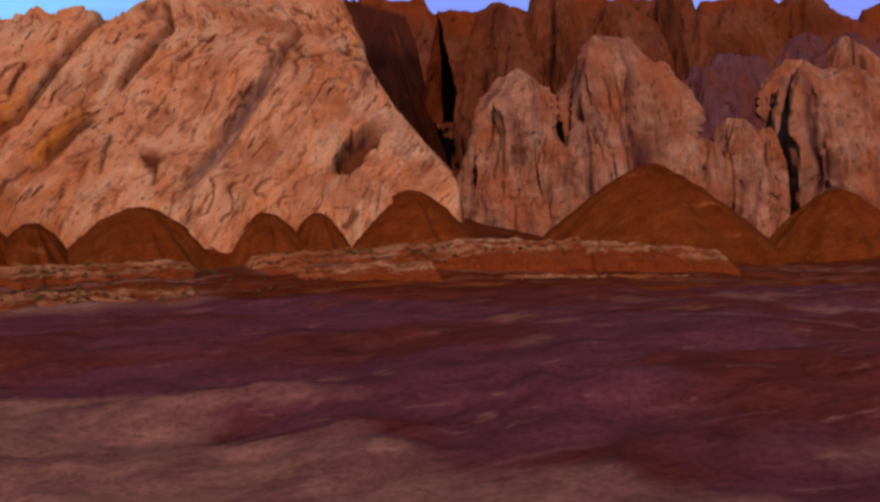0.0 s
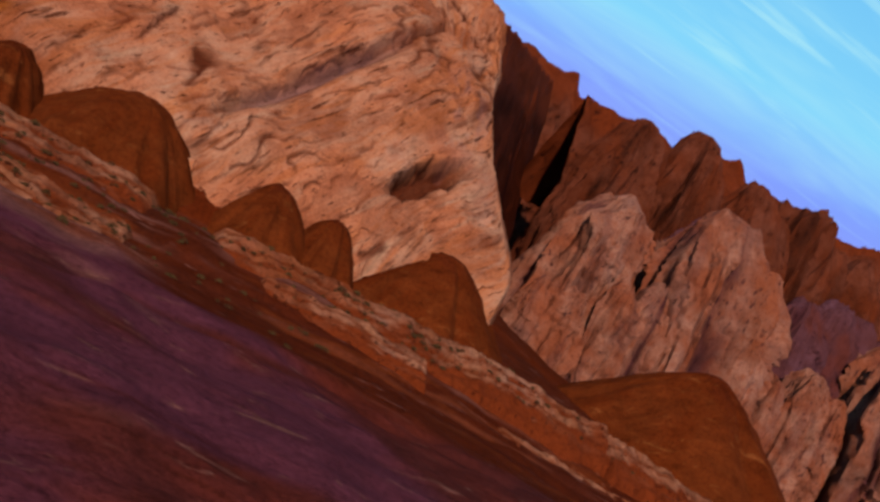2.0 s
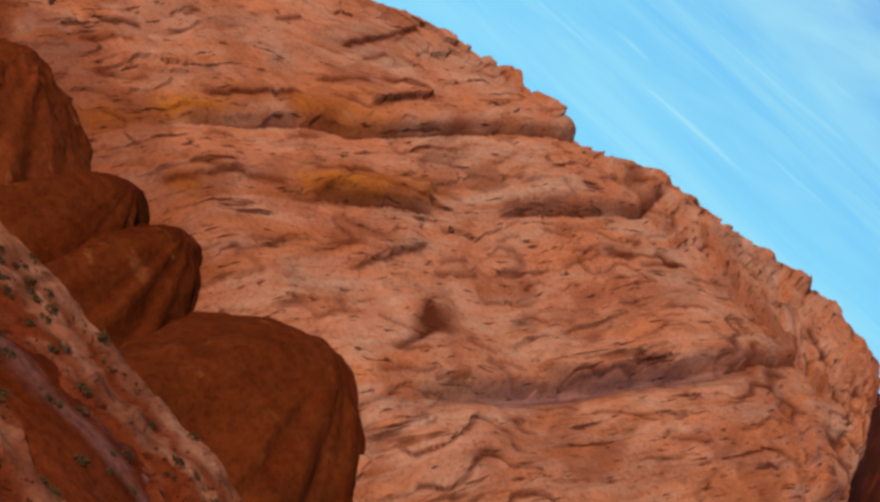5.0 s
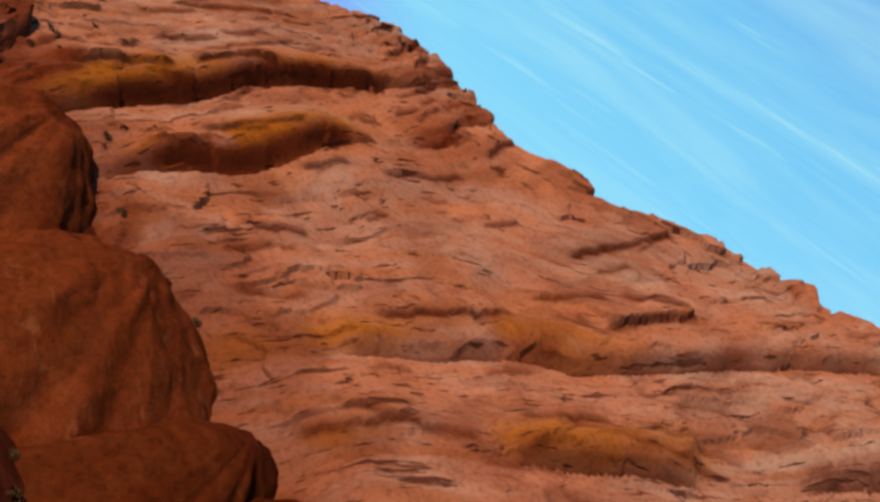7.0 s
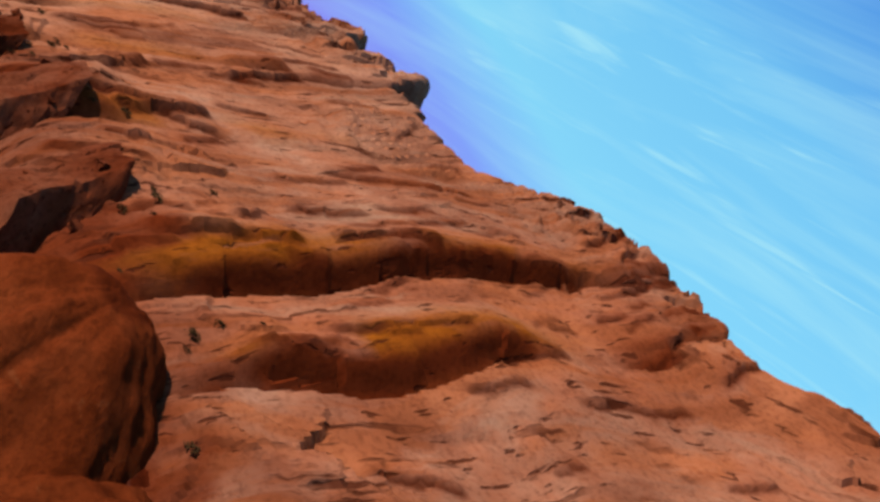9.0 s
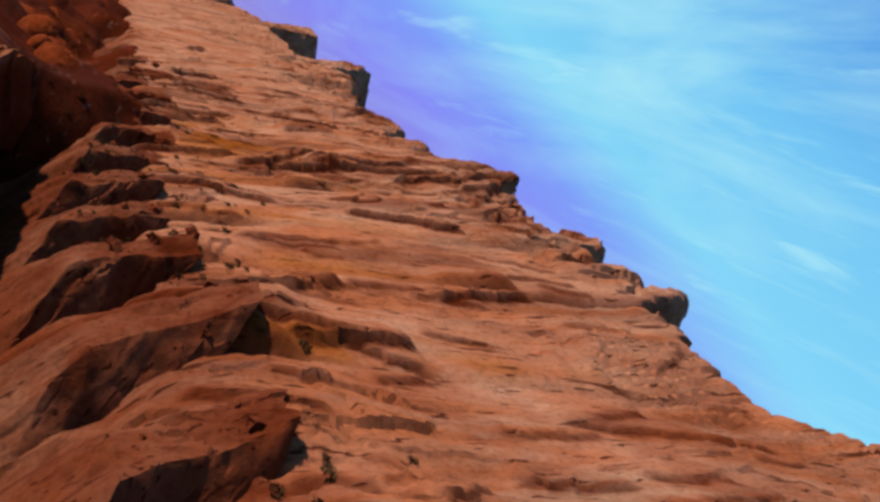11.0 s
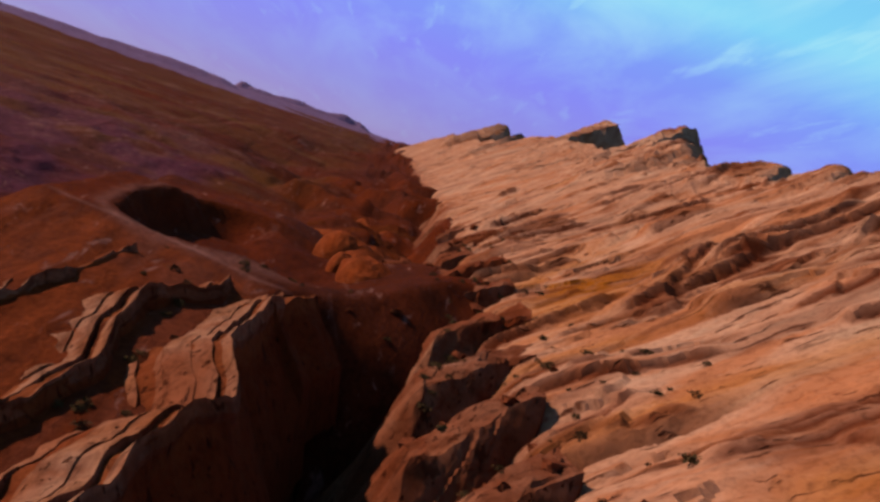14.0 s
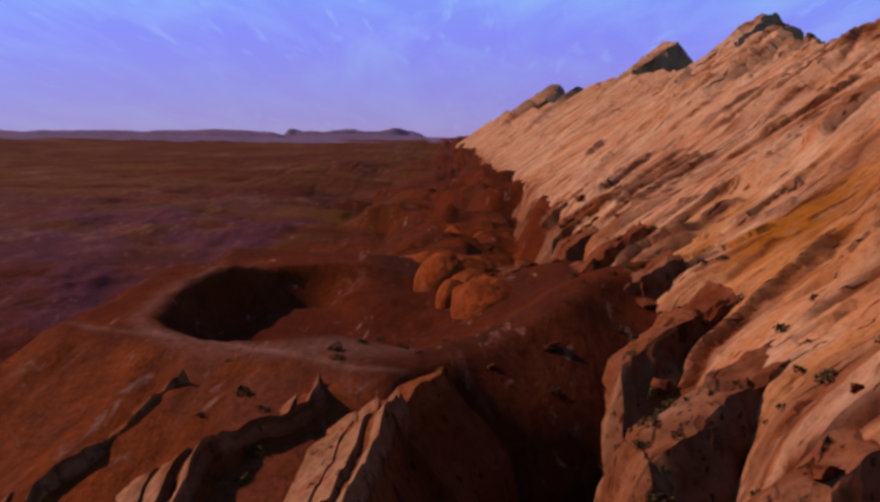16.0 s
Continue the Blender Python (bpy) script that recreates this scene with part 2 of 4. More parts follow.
        l.new(warp.outputs[0], vor.inputs["Vector"])
        edge = node_ramp(n, l, vor.outputs["Distance"], (0.0, (1, 1, 1)), (thin, (0.6, 0.6, 0.6)), (thin * 2.4, (0, 0, 0)))
        where = node_ramp(n, l, node_noise(n, l, co, scale * 0.55 + 0.01 * seed, 5, 0.6), (0.47, (0, 0, 0)), (0.63, (0.85, 0.85, 0.85)))
        edge = node_mix(n, l, 1.0, edge, where, "MULTIPLY")
        line = edge if line is None else node_mix(n, l, 1.0, line, edge, "LIGHTEN")
    if not lay:
        line = node_mix(n, l, 1.0, line, (0.4, 0.4, 0.4), "MULTIPLY")
    if lay:
        much = n.new("ShaderNodeSeparateXYZ"); l.new(along, much.inputs[0])
        line = node_mix(n, l, 1.0, node_mix(n, l, 1.0, line, much.outputs["Z"], "MULTIPLY"), (0.32, 0.32, 0.32), "MULTIPLY")
    # short dark notches and dashes: thin shadow lines drawn in the colour
    notch = node_noise(n, l, along, 0.42, 5, 0.55, stretch=(1.0, 0.30, 1.0) if lay else (1.0, 1.0, 0.25), distortion=0.1)
    place = node_ramp(n, l, node_noise(n, l, co, 0.045, 4, 0.6), (0.46, (0, 0, 0)), (0.60, (1, 1, 1)))
    notch = node_mix(n, l, 1.0, node_ramp(n, l, notch, (0.59, (0, 0, 0)), (0.635, (0.9, 0.9, 0.9))), place, "MULTIPLY")
    dash = node_noise(n, l, along, 1.1, 3, 0.5, stretch=(1.0, 0.35, 1.0) if lay else (1.0, 1.0, 0.3))
    dash = node_ramp(n, l, dash, (0.635, (0, 0, 0)), (0.685, (0.85, 0.85, 0.85)))
    line = node_mix(n, l, 1.0, line, node_mix(n, l, 1.0, notch, dash, "LIGHTEN"), "LIGHTEN")
    col = node_mix(n, l, line, col, (dark[0] * 0.75, dark[1] * 0.75, dark[2] * 0.75))
    # split blocks: sharp steps between flat pieces
    blocks = None
    for scale, seed in ((0.10, 0.0), (0.30, 40.0)):
        place = n.new("ShaderNodeMapping"); place.inputs["Location"].default_value = (seed, seed, seed)
        place.inputs["Scale"].default_value = (1.0, 0.55, 1.0) if lay else (1.0, 1.0, 0.6)
        l.new(along, place.inputs[0])
        bend = n.new("ShaderNodeTexNoise"); bend.inputs["Scale"].default_value = scale * 2.5; bend.inputs["Detail"].default_value = 6
        l.new(along, bend.inputs["Vector"])
        add = n.new("ShaderNodeVectorMath"); add.operation = "MULTIPLY_ADD"
        add.inputs[1].default_value = (0.16 / scale,) * 3
        l.new(bend.outputs["Color"], add.inputs[0]); l.new(place.outputs[0], add.inputs[2])
        cell = n.new("ShaderNodeTexVoronoi"); cell.inputs["Scale"].default_value = scale; cell.distance = "CHEBYCHEV"
        l.new(add.outputs[0], cell.inputs["Vector"])
        one = node_mix(n, l, 0.5, cell.outputs["Color"], cell.outputs["Distance"])
        blocks = one if blocks is None else node_mix(n, l, 0.4, blocks, one)
    tone = n.new("ShaderNodeSeparateColor"); l.new(blocks, tone.inputs[0])
    col = node_mix(n, l, 0.5, col, node_ramp(n, l, tone.outputs[0], (0.2, (0.80, 0.74, 0.70)), (0.7, (1.12, 1.12, 1.12))), "MULTIPLY")
    l.new(col, b.inputs["Base Color"])
    groove = n.new("ShaderNodeInvert"); l.new(line, groove.inputs["Color"])
    zero = node_bump(n, l, b, groove.outputs[0], 0.7, 0.7)
    zero = node_bump(n, l, b, tone.outputs[0], 0.55, 2.2, zero)
    one = node_bump(n, l, b, mid, 0.25, 1.6, zero)
    two = node_bump(n, l, b, streak, 0.35, 0.5, one)
    node_bump(n, l, b, fine, 0.3, 0.25, two)
    return m


def soil(name, base, other, pale, lilac, flats=None):
    """Clay soil. The attribute "mark": pale sandy crust (red), lilac clay (green), darker clay and painted shade
    (blue), bright rust earth (alpha).
    """
    m, n, l, b = material(name, 0.95)
    base, other, pale, lilac = toned(base, other, pale, lilac)
    co = n.new("ShaderNodeTexCoord").outputs["Object"]
    mark = n.new("ShaderNodeAttribute"); mark.attribute_name = "mark"
    sep = n.new("ShaderNodeSeparateColor"); l.new(mark.outputs["Color"], sep.inputs[0])
    broad = node_noise(n, l, co, 0.02, 6, 0.6, distortion=1.0)
    mid = node_noise(n, l, co, 0.12, 8, 0.7, stretch=(1, 2.2, 1))
    fine = node_noise(n, l, co, 0.9, 8, 0.75)
    col = node_mix(n, l, node_ramp(n, l, broad, (0.38, (0, 0, 0)), (0.62, (1, 1, 1))), base, other)
    if flats:
        pos = n.new("ShaderNodeSeparateXYZ"); l.new(co, pos.inputs[0])
        out = n.new("ShaderNodeMapRange"); out.inputs[1].default_value, out.inputs[2].default_value = -430.0, -620.0
        l.new(pos.outputs["X"], out.inputs[0])
        bar = node_ramp(n, l, node_noise(n, l, co, 0.006, 6, 0.6, stretch=(2.2, 0.7, 1.0), turn=(0, 0, 20)), (0.44, (0, 0, 0)), (0.58, (1, 1, 1)))
        bar = node_mix(n, l, 1.0, bar, out.outputs[0], "MULTIPLY")
        south = n.new("ShaderNodeMapRange"); south.inputs[1].default_value, south.inputs[2].default_value = 300.0, 230.0
        l.new(pos.outputs["Y"], south.inputs[0])
        bar = node_mix(n, l, 1.0, bar, south.outputs[0], "MULTIPLY")
        col = node_mix(n, l, bar, col, toned(flats)[0])
    col = node_mix(n, l, sep.outputs["Green"], col, lilac)
    col = node_mix(n, l, sep.outputs["Red"], col, pale)
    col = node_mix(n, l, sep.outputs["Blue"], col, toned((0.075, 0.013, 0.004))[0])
    col = node_mix(n, l, mark.outputs["Alpha"], col, toned((0.148, 0.031, 0.0085))[0])
    thread = node_noise(n, l, co, 0.26, 7, 0.62, stretch=(0.30, 1.3, 1.0), turn=(0, 0, 16), distortion=0.8)
    col = node_mix(n, l, node_ramp(n, l, thread, (0.61, (0, 0, 0)), (0.67, (0.8, 0.8, 0.8))), col, pale)
    vein = node_noise(n, l, co, 0.11, 8, 0.62, stretch=(0.35, 1.6, 1.0), turn=(0, 0, 12), distortion=1.2)
    col = node_mix(n, l, node_ramp(n, l, vein, (0.62, (0, 0, 0)), (0.74, (0.40, 0.40, 0.40))), col, pale)
    col = node_mix(n, l, node_ramp(n, l, vein, (0.30, (0.5, 0.5, 0.5)), (0.42, (0, 0, 0))), col, (base[0] * 0.45, base[1] * 0.45, base[2] * 0.45))
    col = node_mix(n, l, 0.8, col, node_ramp(n, l, mid, (0.30, (0.55, 0.50, 0.48)), (0.62, (1.15, 1.1, 1.08))), "MULTIPLY")
    col = node_mix(n, l, 0.7, col, node_ramp(n, l, fine, (0.36, (0.45, 0.42, 0.40)), (0.55, (1.05, 1.05, 1.05))), "MULTIPLY")
    l.new(col, b.inputs["Base Color"])
    one = node_bump(n, l, b, mid, 0.6, 1.6)
    node_bump(n, l, b, fine, 0.5, 0.3, one)
    return m


REEF = sandstone("reef_sandstone", (0.385, 0.200, 0.124), (0.362, 0.134, 0.066), (0.085, 0.021, 0.009), (0.330, 0.106, 0.009), "lay")
BUTTRESS = sandstone("fluted_sandstone", (0.270, 0.126, 0.086), (0.215, 0.066, 0.032), (0.062, 0.021, 0.023), (0.24, 0.080, 0.02))
VIOLET = sandstone("grey_violet_sandstone", (0.098, 0.040, 0.052), (0.082, 0.028, 0.030), (0.045, 0.014, 0.018), (0.15, 0.05, 0.02))
CAPROCK = sandstone("brown_caprock", (0.125, 0.038, 0.021), (0.086, 0.020, 0.008), (0.026, 0.008, 0.005), (0.14, 0.045, 0.012))
# near-black base colour carries the canyon wall's shade
DARKWALL = sandstone("shade_dark_canyon_rock", (0.060, 0.012, 0.005), (0.050, 0.010, 0.004), (0.022, 0.005, 0.004), (0.08, 0.02, 0.008))
LEDGE = sandstone("ledge_limestone", (0.285, 0.130, 0.074), (0.205, 0.062, 0.027), (0.055, 0.012, 0.004), (0.24, 0.080, 0.02))
RIBCLAY = sandstone("red_rib_clay", (0.200, 0.056, 0.019), (0.155, 0.036, 0.011), (0.045, 0.010, 0.004), (0.16, 0.05, 0.012))
CLAY = soil("ground_clay", (0.110, 0.0185, 0.0035), (0.066, 0.0145, 0.006), (0.21, 0.092, 0.070), (0.094, 0.0255, 0.0390), (0.125, 0.046, 0.012))
MOUND = soil("red_mound_clay", (0.112, 0.0225, 0.0048), (0.086, 0.0162, 0.0035), (0.17, 0.052, 0.015), (0.11, 0.035, 0.03))
SLOPE = soil("orange_slope_clay", (0.168, 0.036, 0.0095), (0.128, 0.026, 0.0062), (0.21, 0.065, 0.022), (0.13, 0.045, 0.035))
KNOLL = soil("orange_knoll_clay", (0.25, 0.052, 0.013), (0.21, 0.042, 0.010), (0.28, 0.085, 0.035), (0.16, 0.06, 0.05))
# pale violet puts the distance haze into the mesas' base colour
FARROCK = sandstone("haze_violet_rock", (0.20, 0.12, 0.21), (0.19, 0.11, 0.19), (0.16, 0.10, 0.17), (0.2, 0.1, 0.1))


def leaf_material():
    m, n, l, b = material("dark_shrub_leaf", 0.8)
    co = n.new("ShaderNodeTexCoord").outputs["Object"]
    info = n.new("ShaderNodeObjectInfo").outputs["Random"]
    col = node_mix(n, l, node_noise(n, l, co, 3.0, 3), (0.030, 0.020, 0.008), (0.060, 0.038, 0.014))
    col = node_mix(n, l, info, col, (0.040, 0.018, 0.008))
    l.new(col, b.inputs["Base Color"])
    return m


LEAF = leaf_material()


# ---- mesh helpers ----


def grid_faces(rows, cols, wrap=False):
    i = np.arange(rows - 1)[:, None] * cols
    j = np.arange(cols if wrap else cols - 1)[None, :]
    k = (j + 1) % cols
    return np.stack([i + j, i + k, i + cols + k, i + cols + j], -1).reshape(-1, 4)


def mesh_of(name, P, faces, mat, mark=None, smooth=True, lay=None, keen=0):
    """A mesh from computed arrays: P (n, 3) places, faces (m, 4)."""
    used = np.unique(faces)
    back = np.full(len(P), -1, np.int64); back[used] = np.arange(len(used))
    P, faces = P[used], back[faces]
    me = bpy.data.meshes.new(name)
    me.vertices.add(len(P)); me.vertices.foreach_set("co", P.astype(np.float32).ravel())
    me.loops.add(faces.size); me.loops.foreach_set("vertex_index", faces.astype(np.int32).ravel())
    me.polygons.add(len(faces))
    me.polygons.foreach_set("loop_start", np.arange(0, faces.size, faces.shape[1], dtype=np.int32))
    me.update(calc_edges=True)
    me.polygons.foreach_set("use_smooth", np.full(len(faces), smooth))
    if mark is not None:
        at = me.attributes.new("mark", "FLOAT_COLOR", "POINT")
        c = np.zeros((len(P), 4), np.float32); c[:, :mark.shape[1]] = np.clip(mark[used], 0, 1)
        at.data.foreach_set("color", c.ravel())
    if lay is not None:
        at = me.attributes.new("lay", "FLOAT_VECTOR", "POINT")
        at.data.foreach_set("vector", lay[used].astype(np.float32).ravel())
    me.materials.append(mat)
    me.validate()
    if keen:
        me.set_sharp_from_angle(angle=radians(keen))
    return me


# ---- lie of the land ----


def land(x, y):
    """Height of the bare ground."""
    x, y = np.asarray(x, float), np.asarray(y, float)
    true_y = y
    # the plain stands higher before the ledges
    rise = np.interp(y, [-200, 180, 250, 275, 300, 335, 350], [9, 9, 8.5, 5, 4, 2, 0]) * (1 - 0.55 * step(50, 200, x)) * step(-190, -110, x)
    y = y + 30 * fbm(x / 80, y / 80, 0, 27, 3) * step(-400, -520, x)
    far = np.hypot(x + 60, y - 200)
    east, west = step(60, 330, x), step(-20, -120, x)
    z = 20.0 - (9.0 + 6 * east - 2 * west) * step(165, 250, y)         # falls towards the wash
    z = z + (6.0 - 9 * east + 3 * west) * step(258, 297, y)           # foot of the ledges
    z = z + (-5 + 4 * west) * step(304, 320, y)                       # trough before the mounds
    z = z + (10 * (1 - east) + 4 * west) * step(336, 352, y)
    z = z - 14 * step(150, 330, x) * step(330, 480, y)
    swell = fbm(x / 70, y / 45, 0, 5, 4)
    z = z + 2.4 * swell * step(262, 240, y) + 0.7 * fbm(x / 14, y / 9, 0, 9, 3)
    # bench with a bowl in it, and its gullied front
    x, y = x - 6, y + 9
    edge = fbm(x / 25, y / 25, 0, 21, 3)
    gully = ridged(y / 5.0 + 0.3 * edge, x / 70.0, 0, 23, 3)
    brink = -300 + 0.49 * (np.minimum(y, 320) - 299) - 1.3 * np.maximum(y - 320, 0)
    out = x - brink + 1.5 * edge
    front = np.clip(1 - (out + 3.0 * gully * step(0, 10, out) * step(322, 314, y)) / (46 + 104 * step(322, 312, y)), 0, 1)
    front = front * step(252, 272, y + 2.5 * edge) * step(-510, -425, x - 0.6 * (y - 290))
    ring = np.hypot((x + 357) / 54, np.where(y < 297, (y - 297) / 17, (y - 297) / 34)) + 0.10 * edge
    bench = 37.5 - 4.0 * step(-372, -402, x) - 9.0 * np.clip((1 - ring) / np.where(y < 295, 0.34, 0.34 + 0.5 * step(295, 312, y)), 0, 1) ** 0.85 - 3.5 * step(304, 324, y) * step(-8, -30, out) + 5 * step(328, 348, y)
    z = z * (1 - front) + bench * front
    z = z - 14 * step(319, 325, y) * step(350, 341, y) * step(-112, -140, x) * step(-296, -280, x)      # shaded trough
    z = z + 3.5 * fbm(x / 28, y / 28, 0, 35, 4) * step(-425, -480, x) * step(250, 300, y) + 6 * ridged(x / 60, true_y / 40, 0, 37, 3) * step(-430, -560, x) * step(240, 330, true_y) * 0.5
    x, y = x + 6, y - 9
    z = z + 2.2 * bump_at(x, y, -12, 246, 30, 10)
    z = z + rise + 0.7 * ridged(x / 34 + 0.4 * swell, y / 20, 0, 39, 3) * step(246, 225, y) * step(-190, -110, x)
    z = z + 25 * step(1200, 4500, far) + 6 * fbm(x / 500, y / 350, 0, 33, 3) * step(500, 1500, far)
    return z


def spaced(parts):
    """Grid lines: (start, end, pitch) parts, joined."""
    r = []
    for a, b, p in parts:
        r.append(np.linspace(a, b, max(2, int(round((b - a) / p)) + 1))[:-1])
    r.append(np.array([parts[-1][1]]))
    return np.concatenate(r)


def build_ground():
    xs = spaced([(-4600, -2000, 130), (-2000, -900, 40), (-900, -480, 9), (-480, 330, 1.7), (330, 700, 9), (700, 4600, 150)])
    ys = spaced([(-4600, -900, 150), (-900, -60, 25), (-60, 90, 5), (90, 400, 1.5), (400, 700, 8), (700, 4600, 150)])
    X, Y = np.meshgrid(xs, ys)
    Z = land(X, Y)
    near = step(950, 600, -X)
    lilac = (0.30 + 0.70 * step(-0.55, 0.35, fbm(X / 40, Y / 22, 0, 41, 5))) * step(246, 230, Y + 7 * fbm(X / 25, Y / 25, 0, 43, 3) + 9 * step(0, 60, X)) * (0.06 + 0.94 * near)
    crust = step(0.15, 0.45, ridged((X - 0.6 * Y) / 50, (Y + 0.25 * X) / 13, 0, 51, 4) - 0.80) * 0.6 * step(262, 240, Y) * step(-0.3, 0.4, fbm(X / 40, Y / 40, 0, 53, 2))
    stripes = step(0.05, 0.6, fbm(X / 160, Y / 420, 0, 55, 4)) * 0.12 * step(-420, -600, X) * step(330, 250, Y)
    white = step(0.10, 0.28, fbm(X / 45, Y / 3.2, 0, 57, 4) - 0.1) * step(246, 262, Y) * step(320, 300, Y) * 0.6 * step(-200, -120, X)
    hill = step(127, 117, Y + 9 * fbm(X / 16, Y / 16, 0, 59, 4) + 0.95 * X) * (0.55 + 0.45 * step(-0.3, 0.4, fbm(X / 5, Y / 4, 0, 65, 4))) * step(120, 40, X) * step(-220, -120, X)
    knob = step(1.0, 0.6, np.hypot((X + 10) / 32, (Y - 246) / 13) + 0.2 * fbm(X / 9, Y / 6, 0, 79, 3)) * 0.5
    crust = crust + stripes + hill + knob
    X, Y = X - 6, Y + 9
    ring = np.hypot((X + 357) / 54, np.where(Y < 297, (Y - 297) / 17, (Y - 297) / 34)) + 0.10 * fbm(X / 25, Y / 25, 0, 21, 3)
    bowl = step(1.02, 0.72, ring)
    rim = np.exp(-((ring - 1.12) / 0.07) ** 2) * step(326, 316, Y) * step(-400, -370, X)
    out = X + 300 - 0.49 * (np.minimum(Y, 320) - 299) + 1.3 * np.maximum(Y - 320, 0) + 1.5 * fbm(X / 25, Y / 25, 0, 21, 3)
    rim = rim + 1.2 * np.exp(-((out + 1.5 + 1.2 * fbm(X / 8, Y / 8, 0, 75, 3)) / 1.3) ** 2) * step(268, 276, Y) * step(324, 316, Y)
    rill = step(0.3, 0.7, ridged(Y / 4.0, X / 60, 0, 67, 4)) * step(-2, 6, out) * step(110, 80, out) * step(262, 272, Y) * step(325, 318, Y)
    crust = crust + 0.22 * rill
    # patches of darker clay, and the bowl's shade painted over its own dark soil
    dark_clay_shade = step(0.0, 0.6, fbm(X / 30, Y / 30, 0, 61, 3)) * 0.5 * step(240, 280, Y) * step(-20, -90, X) * step(-210, -180, X) + 0.8 * bowl
    dark_clay_shade = dark_clay_shade + 0.45 * step(-0.05, 0.5, fbm(X / 120, Y / 260, 0, 63, 4)) * step(-420, -600, X)
    # the trough's shadow, laid on as dark clay colour
    dark_clay_shade = dark_clay_shade + 0.8 * step(-60, -140, X) * step(317, 325, Y) * step(-290, -262, X)
    # dark red zone below the ledges
    dark_clay_shade = dark_clay_shade + 0.95 * step(225, 236, Y - 9) * step(292, 282, Y - 9 + 6 * fbm(X / 18, Y / 12, 0, 77, 3)) * step(8, 22, X) * step(260, 140, X)
    rust = step(-2, 6, out) * step(120, 90, out) * step(262, 272, Y) * step(324, 316, Y) * (0.55 + 0.45 * step(-0.4, 0.3, fbm(X / 9, Y / 5, 0, 69, 3)))
    rust = rust * (1 - 0.6 * np.clip(crust, 0, 1)) + 0.8 * step(0.2, 0.5, fbm(X / 26, Y / 4.5, 0, 73, 4)) * step(246, 258, Y) * step(300, 285, Y) * step(-100, -20, X)
    X, Y = X + 6, Y - 9
    mark = np.stack([crust + white + 0.5 * rim, lilac + hill + knob, dark_clay_shade * (1 - rust), rust], -1).reshape(-1, 4)
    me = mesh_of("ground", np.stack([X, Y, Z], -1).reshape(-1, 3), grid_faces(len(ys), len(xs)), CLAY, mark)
    return tagged(new("ground", me), "red and lilac clay badland plain with pale crusts", "ground", kind="structure")


build_ground()

# ---- the reef ----
DIP = radians(35)
BREAKS = [-112, -64, -18, 33, 59, 101, 119, 166, 203, 231, 262, 300, 345, 392, 450, 520, 610, 700, 830, 960, 1120, 1300, 1550, 1800, 2150, 2900]


def crest_trend(x):
    return np.interp(x, [-2600, -1800, -1300, -700, -520, -400, -345, -260, -205, -178, -152, -127, -100, -79, -50, -30, -14, 0, 25, 50, 91, 112, 150, 250],
                  [122, 110, 104, 108, 98, 92, 90, 92, 90, 88, 103, 103, 97, 98, 108.5, 112, 114, 111, 134, 141, 149, 142, 114, 105])


def crest(x):
    """Height of the reef's skyline, in metres; the broken ends of the slabs stand up as teeth."""
    z = crest_trend(x)
    for edge, high, long in ((-27, 4, 10), (-77, 3, 16), (-209, 8, 22), (-240, 6, 18), (-302, 8, 22), (-425, 5, 60), (-655, 19, 60), (-985, 38, 255), (-1260, 8, 90), (-1750, 30, 260)):
        z = z + high * step(edge + 1 + 0.25 * high, edge - 3 - 0.25 * high, x) * np.clip((x - edge + long) / (long - 3 - 0.25 * high), 0, 1)
    return z


